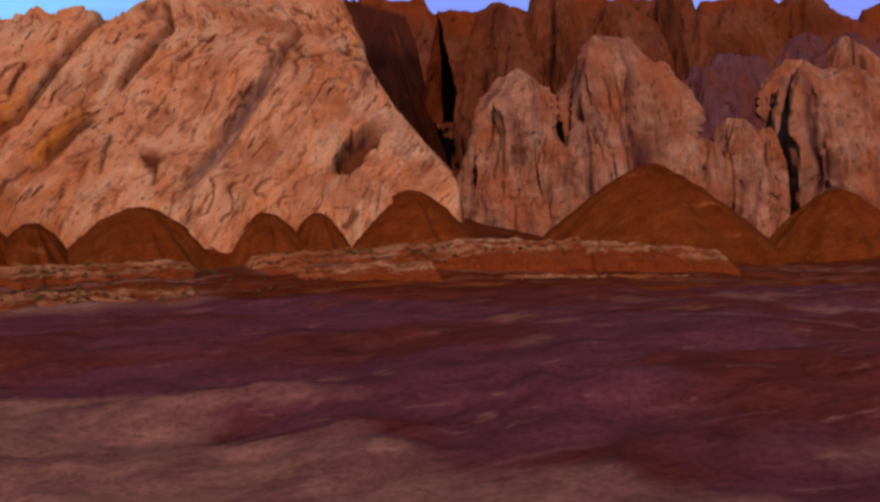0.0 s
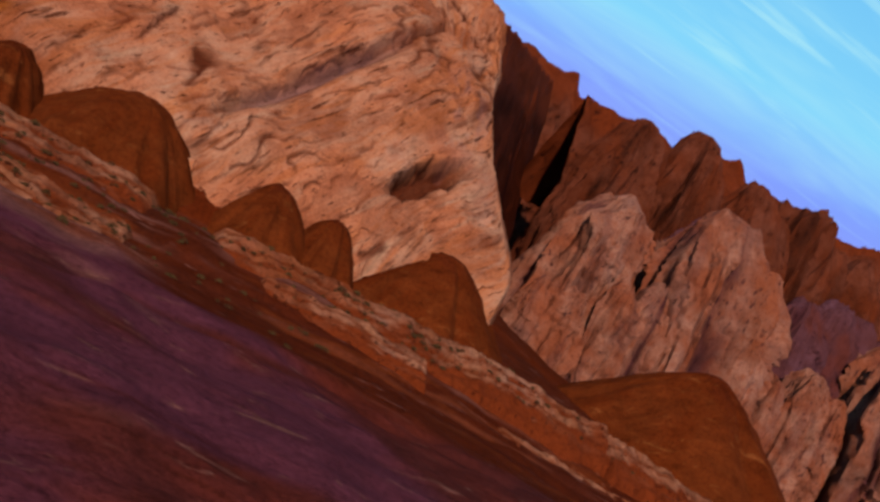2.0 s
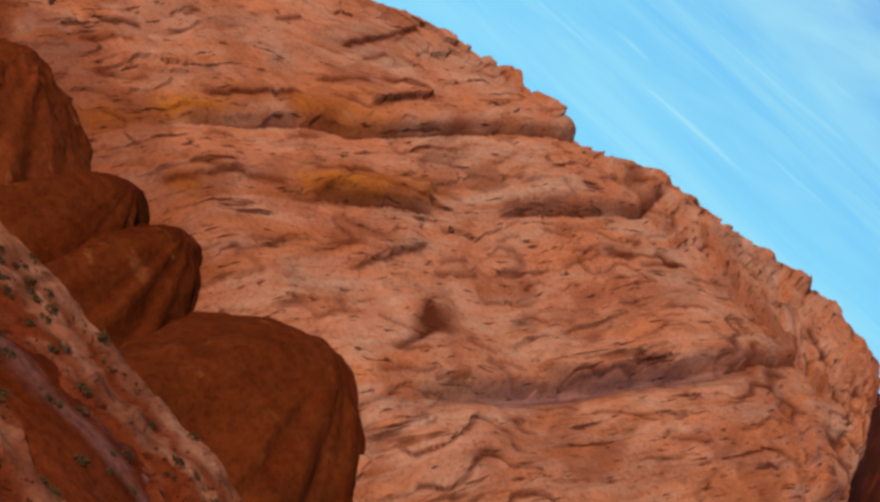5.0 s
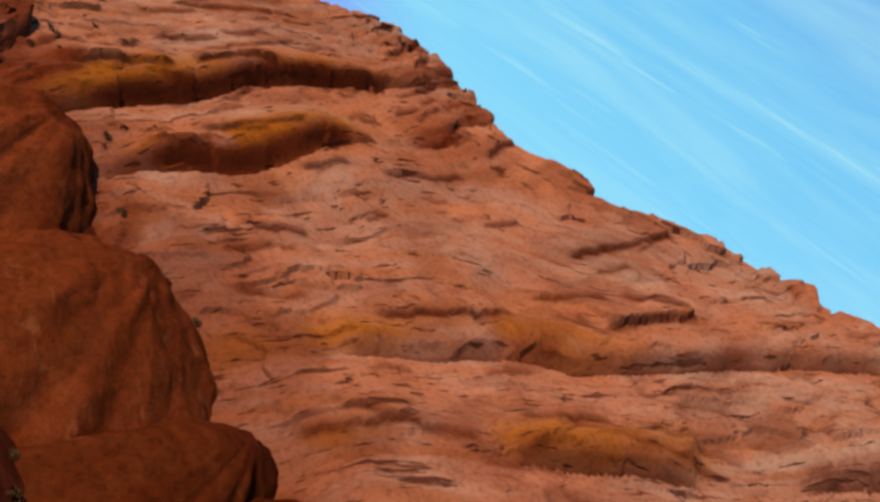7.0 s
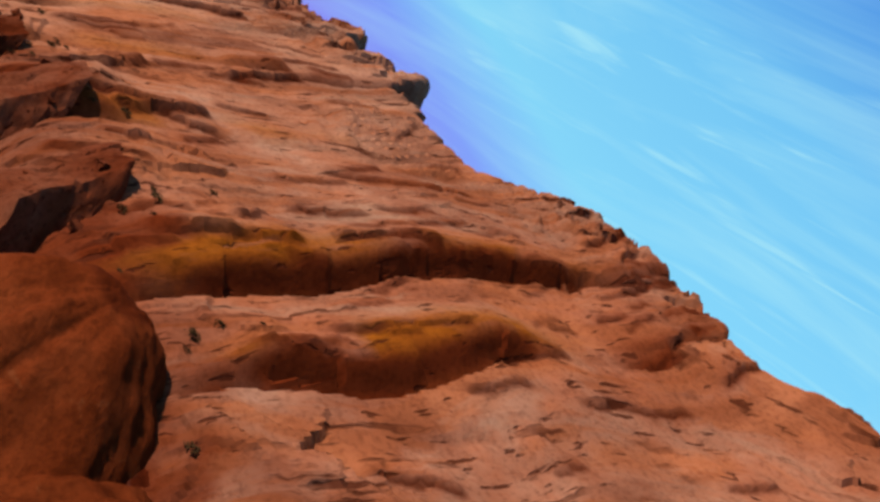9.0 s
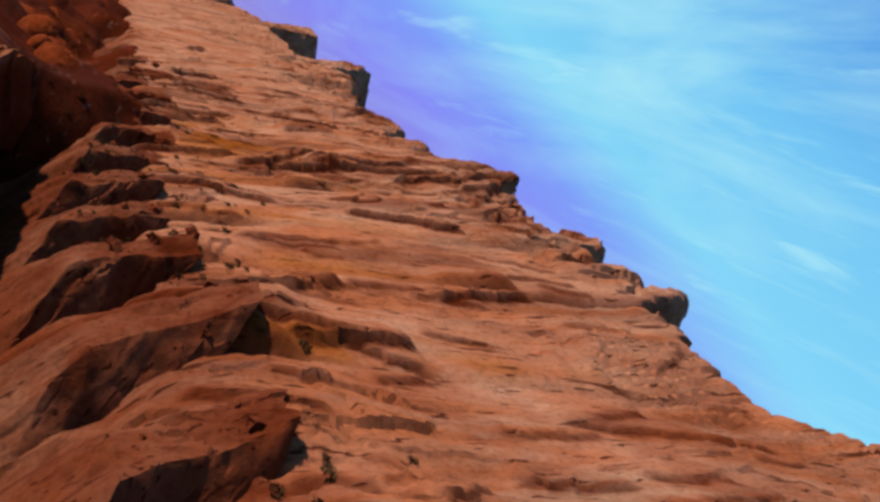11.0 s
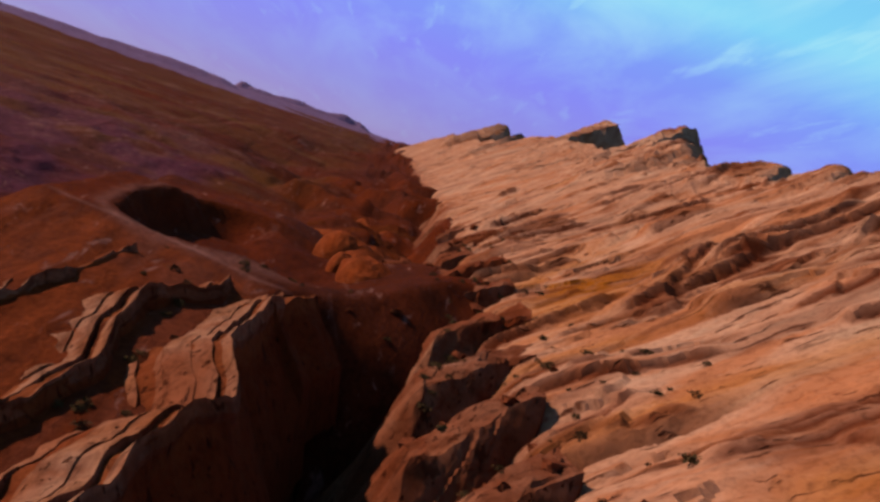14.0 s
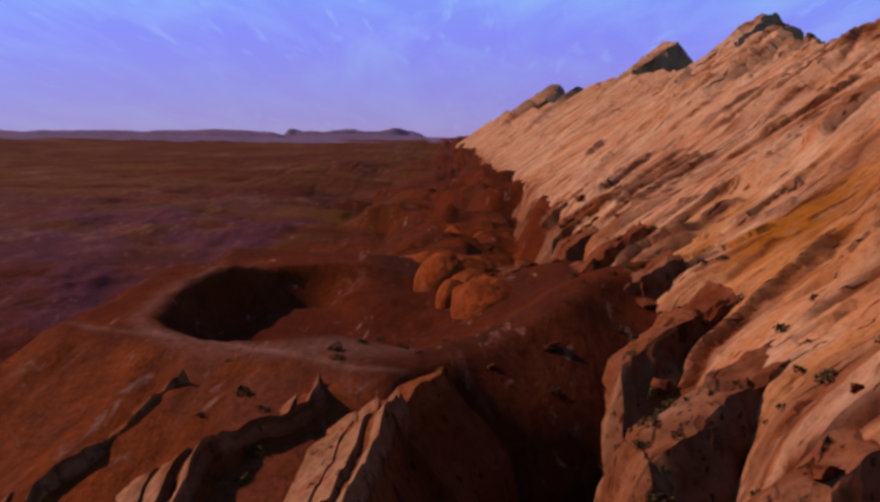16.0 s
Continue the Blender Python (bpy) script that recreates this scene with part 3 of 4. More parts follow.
def reef_surface(us, ws):
    """Places on the weathered dip slope: us along the reef, ws up the slope."""
    U, W = np.meshgrid(us, ws)
    dw = np.gradient(ws)[:, None]
    wc = (crest(us) - 42) / math.sin(DIP)
    wc = wc[None, :] + 1.5 * fbm(us / 14, us * 0, 0, 71, 3)[None, :] + 2.2 * facets(us / 7.0, us * 0 + 0.5, 72)[None, :] * step(-30, -60, us)[None, :]
    soft = (1.6 + 31.4 * step(-50, 60, us))[None, :]
    turn = step(wc - soft * 0.75, wc + soft * 0.5, W)
    phi = DIP * (1 + 0.10 * np.sin(W / 31.0 + U / 47.0)) + radians(32) * step(0, -9, W) - turn * (DIP + radians(52))
    y0 = 358 + np.interp(us, [-2600, -1500, -600, -300, -150, -105, -60, -20, 30], [-30, 0, 2, -8, -8, -3, 7, 4, 1])
    Y = np.cumsum(np.cos(phi) * dw, 0); Z = np.cumsum(np.sin(phi) * dw, 0)
    k = int(np.argmin(np.abs(ws)))
    Y, Z = Y - Y[k] + y0[None, :], Z - Z[k] + 42
    # canyon wall at the dome's end
    end = 108.0 + 14 * step(75, -5, W)
    past = np.maximum(U - end, 0)
    X = np.where(U > end, end + 10 * (1 - np.exp(-past / 10)), U)
    Y = Y + np.maximum(past - 5, 0) * 1.0
    # weathering, outwards from the slope
    lean = np.interp(us, [-450, -230, -140, -105, -50, 0, 60], [-0.3, 0.0, -0.05, -0.05, 0.4, 0.5, 0.6])[None, :]
    c = -U + np.minimum(W, 112) * lean + 3.2 * fbm(U / 34, W / 50, 0, 3, 2) + 0.7 * facets(U / 9, W / 9, 8)
    br = np.array(BREAKS, float)
    plate = np.clip(np.searchsorted(br, c.ravel()).reshape(c.shape) - 1, 0, len(br) - 2)
    f = (c - br[plate]) / (br[plate + 1] - br[plate])
    gap = (c - br[plate])
    west = step(-150, -230, U)
    amp = (2.4 + 2.4 * np.abs(np.sin(plate * 2.4 + 0.7))) * (1 - 0.4 * west)
    strong = 0.15 + 0.85 * step(-0.25 + 0.3 * west, 0.35 + 0.3 * west, fbm(U / 34, W / 30, 0, 101, 3) + 0.7 * step(0.55, 1.0, W / np.maximum(wc, 1)))
    bold = ((plate == 5) * step(64, 44, W) + (plate == 6) * step(92, 66, W)) * step(-4, 8, W)
    lip = (plate == 4) * step(64, 46, W) * step(4, 12, W)
    strong = np.maximum(strong, np.maximum(bold, 0.9 * lip))
    brow = step(0.6, 0.8, W / np.maximum(wc, 1)) * step(-100, -150, U)
    shoulder = np.clip(gap / (6.5 - 3 * west - 1.5 * np.clip(bold, 0, 1) - (3.5 - 2 * west) * brow), 0, 1)
    shoulder = (1 - (1 - shoulder) ** 2) * step(-0.4, 2.6, gap)
    lift = np.where(bold > 0, amp * (1 - bold) + 5.5 * bold, amp) * (1 - 0.75 * brow) * strong * ((1 - 0.85 * f) ** 1.5) * shoulder * step(-20, -8, W)
    calm = 0.5 + 0.5 * step(0.0, 7.0, np.minimum(gap, 9)) * step(0.0, 0.12, 1 - f)         # the edges stay clean
    d = lift - 0.8 * strong * np.exp(-(gap / 1.6) ** 2)
    # the thick broken ends of the slabs under the skyline teeth
    for edge, thick, long, foot in ((-302, 2, 34, 72), (-345, 3, 36, 50), (-425, 3, 50, 58), (-520, 5, 60, 60), (-655, 4, 60, 76), (-985, 5, 120, 90), (-1240, 10, 90, 60), (-1750, 14, 200, 66)):
        e = U - edge + 0.25 * (W - foot) + 2.5 * facets(W / 9 + edge, U / 14, 64)
        d = d + thick * step(5, -3, e) * np.clip(1 + e / long, 0, 1) * step(foot - 25, foot + 12, W)
    d = d + (1.9 - 1.0 * west) * fbm(U / 38, W / 46, 0, 111, 2) + 0.22 * fbm(U / 9, W / 14, 0, 121, 3)
    beds = c / 2.3 + 0.25 * fbm(U / 9, W / 9, 0, 125, 2)
    d = d + 1.0 * brow * (beds - np.floor(beds) - 0.5) * step(-0.2, 0.3, fbm(U / 22, W / 22, 0, 127, 2))
    high = step(0.72, 0.95, W / np.maximum(wc, 1)) * (W < wc + 12)
    wx, wy = 0.25 * fbm(U / 14, W / 14, 0, 115, 2), 0.25 * fbm(U / 14, W / 14, 0, 117, 2)
    rocky = step(-0.05, 0.45, fbm(U / 34, W / 34, 0, 119, 3) + 0.45 * high + 0.2 * step(20, 5, W))
    rocky = 0.2 + 0.8 * rocky
    d = d + calm * rocky * ((1.1 + 0.15 * high) * facets(c / 12 + wx, W / 24 + wy, 1200) + (0.8 + 0.8 * high) * facets(c / 4.4 + wx * 2, W / 8 + wy * 2, 1210))
    # split slabs: each lies on the next like a shingle and ends in a short broken edge
    rnd = random.Random(77)
    notch, broken = np.zeros_like(d), np.zeros_like(d)
    lean_at = lambda u: float(np.interp(u, [-450, -230, -140, -105, -50, 0, 60], [-0.3, 0.0, -0.05, -0.05, 0.4, 0.5, 0.6]))
    for kind, many, thick, deep, long in ((0, 52, (0.8, 2.0), (8, 16), (7, 19)), (1, 360, (0.35, 1.0), (2.5, 7), (2.5, 9))):
        for _ in range(many):
            u = rnd.uniform(-620, 20) if kind == 0 else rnd.uniform(-430, 70)
            top = (float(crest(u)) - 42) / math.sin(DIP)
            w = rnd.uniform(-4, top)
            slant = math.atan(lean_at(u)) + radians(rnd.gauss(0, 13))
            h, B, L = rnd.uniform(*thick), rnd.uniform(*deep), rnd.uniform(*long) * (1.3 if u < -150 else 1.0)
            if kind and (u < -140 or -105 < u < -15) and rnd.random() < (0.6 if u < -140 else 0.7):
                continue
            if u > -30:
                h *= 0.5
            reach = L + B
            i0, i1 = np.searchsorted(us, (u - reach, u + reach)); j0, j1 = np.searchsorted(ws, (w - reach, w + reach))
            if i1 - i0 < 2 or j1 - j0 < 2:
                continue
            su, sw = U[j0:j1, i0:i1] - u, W[j0:j1, i0:i1] - w
            a = su * math.sin(slant) + sw * math.cos(slant)
            b = -su * math.cos(slant) + sw * math.sin(slant) + 0.7 * facets(a / 3.2 + u, a * 0 + w, 60) + 0.04 * rnd.choice((-1, 1)) * a * a / L
            ends = step(L, 0.72 * L, np.abs(a + 0.25 * b))
            d[j0:j1, i0:i1] += h * ends * np.clip(1 - b / B, 0, 1) * step(-0.5, 0.6, b)
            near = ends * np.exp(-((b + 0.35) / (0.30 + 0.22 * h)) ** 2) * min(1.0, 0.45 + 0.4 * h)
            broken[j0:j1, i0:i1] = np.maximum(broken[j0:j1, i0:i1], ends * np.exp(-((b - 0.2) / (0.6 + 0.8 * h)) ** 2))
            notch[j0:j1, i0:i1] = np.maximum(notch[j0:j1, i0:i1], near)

    def cracks(wide, long, thin, seed, keep):
        g = np.abs(grain(c / wide + 0.35 * fbm(U / 7, W / 9, 0, seed, 2), W / long, 0, seed + 1))
        return np.exp(-(g / thin) ** 2) * step(keep, keep + 0.35, fbm(U / 18, W / 26, 0, seed + 2, 3))

    crack = np.maximum(cracks(11, 60, 0.10, 161, -0.1), 0.6 * cracks(6.0, 12, 0.16, 171, 0.05 - 0.15 * step(-60, 20, U)))
    crack = crack * (0.35 + 0.65 * step(-75, 0, U)) * calm
    d = d - 1.0 * crack
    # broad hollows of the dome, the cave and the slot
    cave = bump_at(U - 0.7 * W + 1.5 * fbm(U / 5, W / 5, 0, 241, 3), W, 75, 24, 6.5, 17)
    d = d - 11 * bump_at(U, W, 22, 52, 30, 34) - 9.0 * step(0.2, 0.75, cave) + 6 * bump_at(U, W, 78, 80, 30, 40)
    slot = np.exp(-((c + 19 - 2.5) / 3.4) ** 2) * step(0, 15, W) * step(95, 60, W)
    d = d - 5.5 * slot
    # tumbled blocks near the western skyline
    cell = grain(U / 4.5 + 0.5 * fbm(U / 5, W / 5, 0, 196, 2), W / 3.2, 0, 195)
    blocks = step(0.1, 0.5, fbm(U / 14, W / 14, 0, 191, 2)) * step(-55, -90, U) * step(0.45, 0.8, W / np.maximum(wc, 1)) * (W < wc + 8)
    d = d + 0.6 * blocks * np.sign(cell) * step(0.0, 0.4, np.abs(cell))
    ny, nz = -np.sin(phi), np.cos(phi)
    side = step(3, 20, past)
    X = X + d * side; Y = Y + d * ny * (1 - side); Z = Z + d * nz * (1 - side)
    patch = bump_at(U, W, -322, 17, 30, 17) * step(-0.5, 0.2, fbm(U / 10, W / 14, 0, 203, 3)) * 1.1
    ochre = patch + 0.85 * bold * np.exp(-((gap - 3.4) / 3.0) ** 2) * step(-0.5, 0.2, fbm(U / 14, W / 14, 0, 207, 3)) + np.exp(-((gap - 4.5) / 4.0) ** 2) * step(75, 40, W) * step(40, 12, U) * step(-0.2, 0.5, fbm(U / 26, W / 26, 0, 201, 3) + 0.3 * step(30, -80, U) - 0.45 * west) * (0.85 - 0.35 * west)
    # cracks, plus shade painted at slab feet, notches, slot and cave
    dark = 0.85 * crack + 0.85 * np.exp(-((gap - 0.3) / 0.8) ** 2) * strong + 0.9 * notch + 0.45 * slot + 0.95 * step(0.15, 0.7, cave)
    # side: the dome's end wall is darkened and reddened as if shaded
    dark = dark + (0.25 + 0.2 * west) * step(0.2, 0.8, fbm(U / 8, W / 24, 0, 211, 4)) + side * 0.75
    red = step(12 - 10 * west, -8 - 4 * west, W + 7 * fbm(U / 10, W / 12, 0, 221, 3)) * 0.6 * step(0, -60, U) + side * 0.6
    red = red + (0.32 - 0.08 * west) * step(0.2, 0.7, fbm(U / 16, W / 20, 0, 231, 4)) + 0.45 * np.exp(-((gap - 2.2) / 2.2) ** 2) * strong
    red = red + 0.32 * broken + 0.7 * bold * np.exp(-((gap - 1.2) / 1.6) ** 2)
    grey = 0.55 * slot * step(20, 34, U) * step(88, 70, U) + 0.5 * bump_at(U, W, 100, 66, 9, 26) * step(-0.3, 0.3, fbm(U / 6, W / 9, 0, 245, 3))
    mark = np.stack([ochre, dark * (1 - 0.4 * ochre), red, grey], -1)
    density = 0.32 + 0.68 * step(-75, 0, U) + 0.35 * step(20, 0, W) + 0.3 * step(0.7, 0.95, W / np.maximum(wc, 1))
    lay = np.stack([c, W * 0.5, np.clip(density, 0, 1)], -1)
    return np.stack([X, Y, Z], -1), mark, plate, lay, W > (crest_trend(us)[None, :] - 42) / math.sin(DIP) - 14


def part(name, me, parent, label=""):
    ob = tagged(new(name, me), label)
    ob.parent = parent
    return ob


def build_reef():
    us = spaced([(-2600, -1500, 14), (-1500, -900, 6), (-900, -480, 2.2), (-480, -330, 1.0), (-330, 125, 0.55), (125, 250, 1.5)])
    ws = spaced([(-60, -24, 2), (-24, 120, 0.55), (120, 215, 1.3), (215, 330, 8)])
    P, mark, plate, lay, high = reef_surface(us, ws)
    faces = grid_faces(len(ws), len(us))
    ids, top = plate.ravel()[faces[:, 0]], high.ravel()[faces[:, 0]]
    P, mark, lay = P.reshape(-1, 3), mark.reshape(-1, 4), lay.reshape(-1, 3)
    for k in np.unique(ids):
        dome = k <= 3
        rock = new("rock_dome" if dome else "flatiron")
        words = "pale orange sandstone dome with cracks and hollows" if dome else "tilted salmon sandstone slab with ochre undercut edge"
        tagged(rock, words, "rock", "slabs of the reef")
        for name, pick in (("slope", (ids == k) & ~top), ("crest", (ids == k) & top)):
            if pick.any():
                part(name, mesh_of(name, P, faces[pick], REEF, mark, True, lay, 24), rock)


build_reef()

# ---- cliffs beyond the canyon ----


def build_tower(label, x, y, rx, ry, base, top, seed, flutes=5, lean=0.0, mat=None, sharp=None):
    """A fluted sandstone tower with a rounded, broken head."""
    sharp = sharp or 0.45 + 0.08 * (seed % 5)
    h = np.linspace(0, 1, 64)[:, None]; a = np.linspace(0, 2 * math.pi, 150, endpoint=False)[None, :]
    r = (1 - 0.26 * h ** 1.2) * np.clip(1 - np.clip((h - sharp) / (1 - sharp), 0, 1) ** 2.6, 0, 1) ** 0.5
    ca, sa = np.cos(a), np.sin(a)
    ang = a + 0.3 * fbm(ca * 1.2 + seed, h * 2.2, sa * 1.2, seed, 3)
    flute = ridged(np.cos(ang) * flutes / 2.4 + seed, h * 0.5, np.sin(ang) * flutes / 2.4, seed + 1, 3)
    flute = np.maximum(flute, -0.7 + 0.2 * flute)
    big = fbm(ca * 1.1 + seed, h * 1.3, sa * 1.1, seed + 2, 3)
    r = r * (1 + 0.27 * flute * step(1.0, 0.75, h) + 0.27 * big) + 0.035 * fbm(ca * 5, h * 11, sa * 5, seed + 3, 3) * step(1, 0.9, h)
    X = x + rx * r * np.cos(a) + lean * h; Y = y + ry * r * np.sin(a) + 0.35 * ry * h; Z = base + (top - base) * h * (1 + 0.07 * step(1.0, 0.8, h) * fbm(ca * 1.5 + seed, 0 * h, sa * 1.5, seed + 7, 2)) + 0 * a
    Z = Z + 6 * fbm(X / 15, Y / 15, 0, seed + 9, 3) * step(0.5, 0.95, h) + 2.2 * facets(X / 8, Y / 8, seed + 22) * step(0.6, 0.9, h)
    chip = facets(ang * rx / 9, Z / 15 + 0.5 * big, seed + 20) + 0.45 * facets(ang * rx / 3.6, Z / 6, seed + 21)
    X = X + 1.4 * chip * ca; Y = Y + 1.4 * chip * sa
    beds = fbm(Z / 2.6, X / 40, Y / 40, seed + 4, 3)
    shelf = 0.12 + 0.45 * step(0.45, 0.8, h)
    X = X + shelf * beds * np.cos(a); Y = Y + shelf * beds * np.sin(a)
    # darker towards the bottom of the flutes, and in random streaks
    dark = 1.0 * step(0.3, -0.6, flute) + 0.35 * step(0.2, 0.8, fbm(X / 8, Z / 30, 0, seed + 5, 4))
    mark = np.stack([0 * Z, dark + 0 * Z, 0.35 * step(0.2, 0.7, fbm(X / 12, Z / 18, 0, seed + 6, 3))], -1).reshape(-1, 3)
    tower = tagged(new("rock_tower"), label, "rock", "fluted towers of the canyon")
    P, faces = np.stack([X, Y, Z], -1).reshape(-1, 3), grid_faces(64, 150, True)
    row = np.repeat(h[:-1, 0], 150)
    for name, pick in (("shaft", row < 0.72), ("head", row >= 0.72)):
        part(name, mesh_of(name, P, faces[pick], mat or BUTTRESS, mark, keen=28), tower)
    return tower


FLUTED = "pale fluted sandstone tower with dark vertical runnels"
for k, (x, y, rx, ry, top, flutes, lean) in enumerate([
        (246, 572, 29, 34, 95, 5, 10), (334, 572, 46, 42, 119, 7, -14), (287, 548, 15, 18, 62, 4, 4),
        (386, 552, 12, 14, 52, 3, 0), (415, 556, 18, 18, 71, 5, 2), (492, 566, 40, 36, 106, 6, -6), (552, 590, 34, 34, 124, 5, 0), (610, 600, 40, 34, 120, 6, 0), (222, 548, 10, 12, 34, 3, 0), (240, 542, 11, 12, 40, 3, 2), (266, 540, 13, 14, 56, 4, 0), (303, 542, 12, 14, 50, 4, 0), (362, 548, 13, 14, 62, 4, -3), (440, 556, 14, 15, 62, 4, 0)]):
    build_tower(FLUTED, x, y, rx, ry, -25, top, 524 + 17 * k, flutes, lean)
for k, (x, y, rx, ry, top) in enumerate(((285, 668, 34, 36, 156), (332, 672, 30, 36, 168), (385, 668, 42, 36, 158), (440, 676, 34, 36, 170), (505, 676, 48, 36, 162), (580, 690, 40, 36, 176))):
    build_tower("brown rounded sandstone knob above the canyon", x, y, rx, ry, -25, top, 540 + 13 * k, 4, 0.0, CAPROCK)
rnd = random.Random(5)
for k in range(9):
    x = 345 + 36 * k + rnd.uniform(-9, 9)
    build_tower("grey violet weathered sandstone buttress in the canyon", x, rnd.uniform(600, 635), rnd.uniform(24, 38), rnd.uniform(22, 30), -25, rnd.uniform(88, 132), 560 + 13 * k, rnd.choice((4, 5, 6)), rnd.uniform(-6, 6), VIOLET)


def build_ridge(name, label, x0, x1, y, crest_of, base, slope, seed, mat, along=0.0, knobs=9.0, pitch=2.0, rough=1.0):
    """A long cliff with gullies, knobs along its crest and a falling back."""
    us = np.arange(x0, x1, pitch); vs = np.concatenate([np.linspace(0, 1, 70), np.linspace(1.05, 1.6, 10)])
    U, V = np.meshgrid(us, vs)
    top = crest_of(U) + knobs * (step(-0.35, 0.25, fbm(U / 38, U * 0, 0, seed, 2)) - 0.5) + 0.07 * knobs * fbm(U / 9, U * 0, 0, seed + 8, 3)
    h = np.where(V <= 1, V, 1 - (V - 1) * 0.9)
    Z = base + (top - base) * h
    run = (top - base) / math.tan(slope)
    gully = ridged(U / 26 + 0.3 * fbm(U / 30, V * 3, 0, seed + 1, 2), V * 0.8, 0, seed + 2, 3)
    Y = y + along * (U - x0) + run * V - 11 * rough * gully * step(1.05, 0.6, V) + 3.0 * rough * fbm(U / 9, Z / 9, 0, seed + 3, 3)
    Y = Y - 5 * step(0.12, 0.0, np.abs(V - 0.80)) * step(-0.2, 0.3, fbm(U / 30, V, 0, seed + 9, 2))
    Y = Y + 4.5 * rough * facets(U / 17, Z / 20, seed + 20) + 2.0 * rough * facets(U / 7, Z / 9, seed + 21)
    Z = Z + 1.2 * fbm(U / 8, V * 12, 0, seed + 4, 3)
    # darker towards the bottom of the gullies, and in random patches
    dark = 0.8 * step(0.1, -0.8, gully) + 0.4 * step(0.1, 0.7, fbm(U / 10, Z / 14, 0, seed + 5, 4))
    mark = np.stack([0 * Z, dark, 0.8 * step(0.72, 0.9, V + 0.1 * fbm(U / 20, V, 0, seed + 6, 3))], -1).reshape(-1, 3)
    me = mesh_of(name, np.stack([U, Y, Z], -1).reshape(-1, 3), grid_faces(len(vs), len(us)), mat, mark)
    return tagged(new(name, me), label, "cliff")


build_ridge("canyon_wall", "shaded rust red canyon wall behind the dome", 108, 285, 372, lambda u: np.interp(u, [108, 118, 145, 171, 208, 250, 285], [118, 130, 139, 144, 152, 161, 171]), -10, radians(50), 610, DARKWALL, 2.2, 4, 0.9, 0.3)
build_ridge("back_cliff", "grey purple gullied cliff with brown capped crest", 250, 420, 640, lambda u: 148 + 12 * bump_at(u, 0, 325, 0, 30, 1), -10, radians(63), 620, CAPROCK, 0.1, 10, 2.0, 0.6)
build_ridge("back_cliff", "grey purple gullied cliff with brown capped crest", 360, 1100, 655, lambda u: 160 + 12 * np.sin(u / 33.0) + 0.05 * (u - 400), -10, radians(60), 630, VIOLET, 0.1, 16)
build_ridge("far_crest", "brown broken sandstone crest behind the cliffs", 250, 1500, 840, lambda u: 186 + 14 * np.sin(u / 41.0) + 26 * step(430, 640, u) - 18 * bump_at(u, 0, 300, 0, 32, 1), 20, radians(55), 640, CAPROCK, 0.1, 24, 4.0)

# ---- mounds at the foot ----


def build_mound(name, label, x, y, top, base, rx, ry, seed, dome=False, mat=None, blunt=0.014, rough=1.0):
    """A gullied clay mound that stands on the ground."""
    r = np.linspace(0, 1, 46)[:, None]; a = np.linspace(0, 2 * math.pi, 120, endpoint=False)[None, :]
    wob = 1 + (0.14 if dome else 0.20) * fbm(np.cos(a) * 1.6 + seed, np.sin(a) * 1.6, 0, seed, 1 if dome else 3)
    X = x + rx * r * np.cos(a) * wob; Y = y + ry * r * np.sin(a) * wob
    tip = math.sqrt(blunt)
    h = 1 - (np.sqrt(r ** 2 + blunt) - tip) / (math.sqrt(1 + blunt) - tip) + 0.03 * np.sin(r * math.pi)
    if dome:
        h = np.sqrt(np.clip(1 - r ** 2, 0, 1))
    Z = base + (top - base) * h + 0 * a
    gully = ridged(np.cos(a) * 3.0 + seed, np.sin(a) * 3.0 + 0 * r, r * 1.5 + 0 * a, seed + 3, 2)
    Z = Z + (top - base) * ((0.012 if dome else 0.016) * gully * step(0.15, 0.6, r) * step(1.0, 0.8, r)) + 0.55 * rough * fbm(X / 5, Y / 5, 0, seed + 5, 4) + (rough - 1) * 0.9 * facets(X / 9, Y / 7, seed + 25)
    Z = Z - 3 * step(0.93, 1.0, r)
    P = np.stack([X + 0 * Z, Y + 0 * Z, Z], -1).reshape(-1, 3)
    pale = 0.10 * step(0.3, 0.9, fbm(X / 10, Z / 2.0, 0, seed + 7, 3)) + 0.12 * step(0.2, 0.7, ridged(np.cos(a) * 4.5 + seed, np.sin(a) * 4.5 + 0 * r, r * 1.5 + 0 * a, seed + 13, 3)) * step(0.25, 0.6, r)
    dark = 0.6 * step(0.25, 0.05, r + 0.12 * fbm(X / 6, Y / 6, 0, seed, 3)) + 0 * a
    mark = np.stack([pale + 0 * Z, 0 * Z, dark + 0 * Z], -1).reshape(-1, 3)
    me = mesh_of(name, P, grid_faces(46, 120, True), mat or MOUND, mark)
    return tagged(new(name, me), label, "mound", "clay mounds under the reef")


RED = "smooth rust red clay mound at the foot of the reef"
BRIGHT = "bright orange red clay slope dotted with shrubs under the reef"
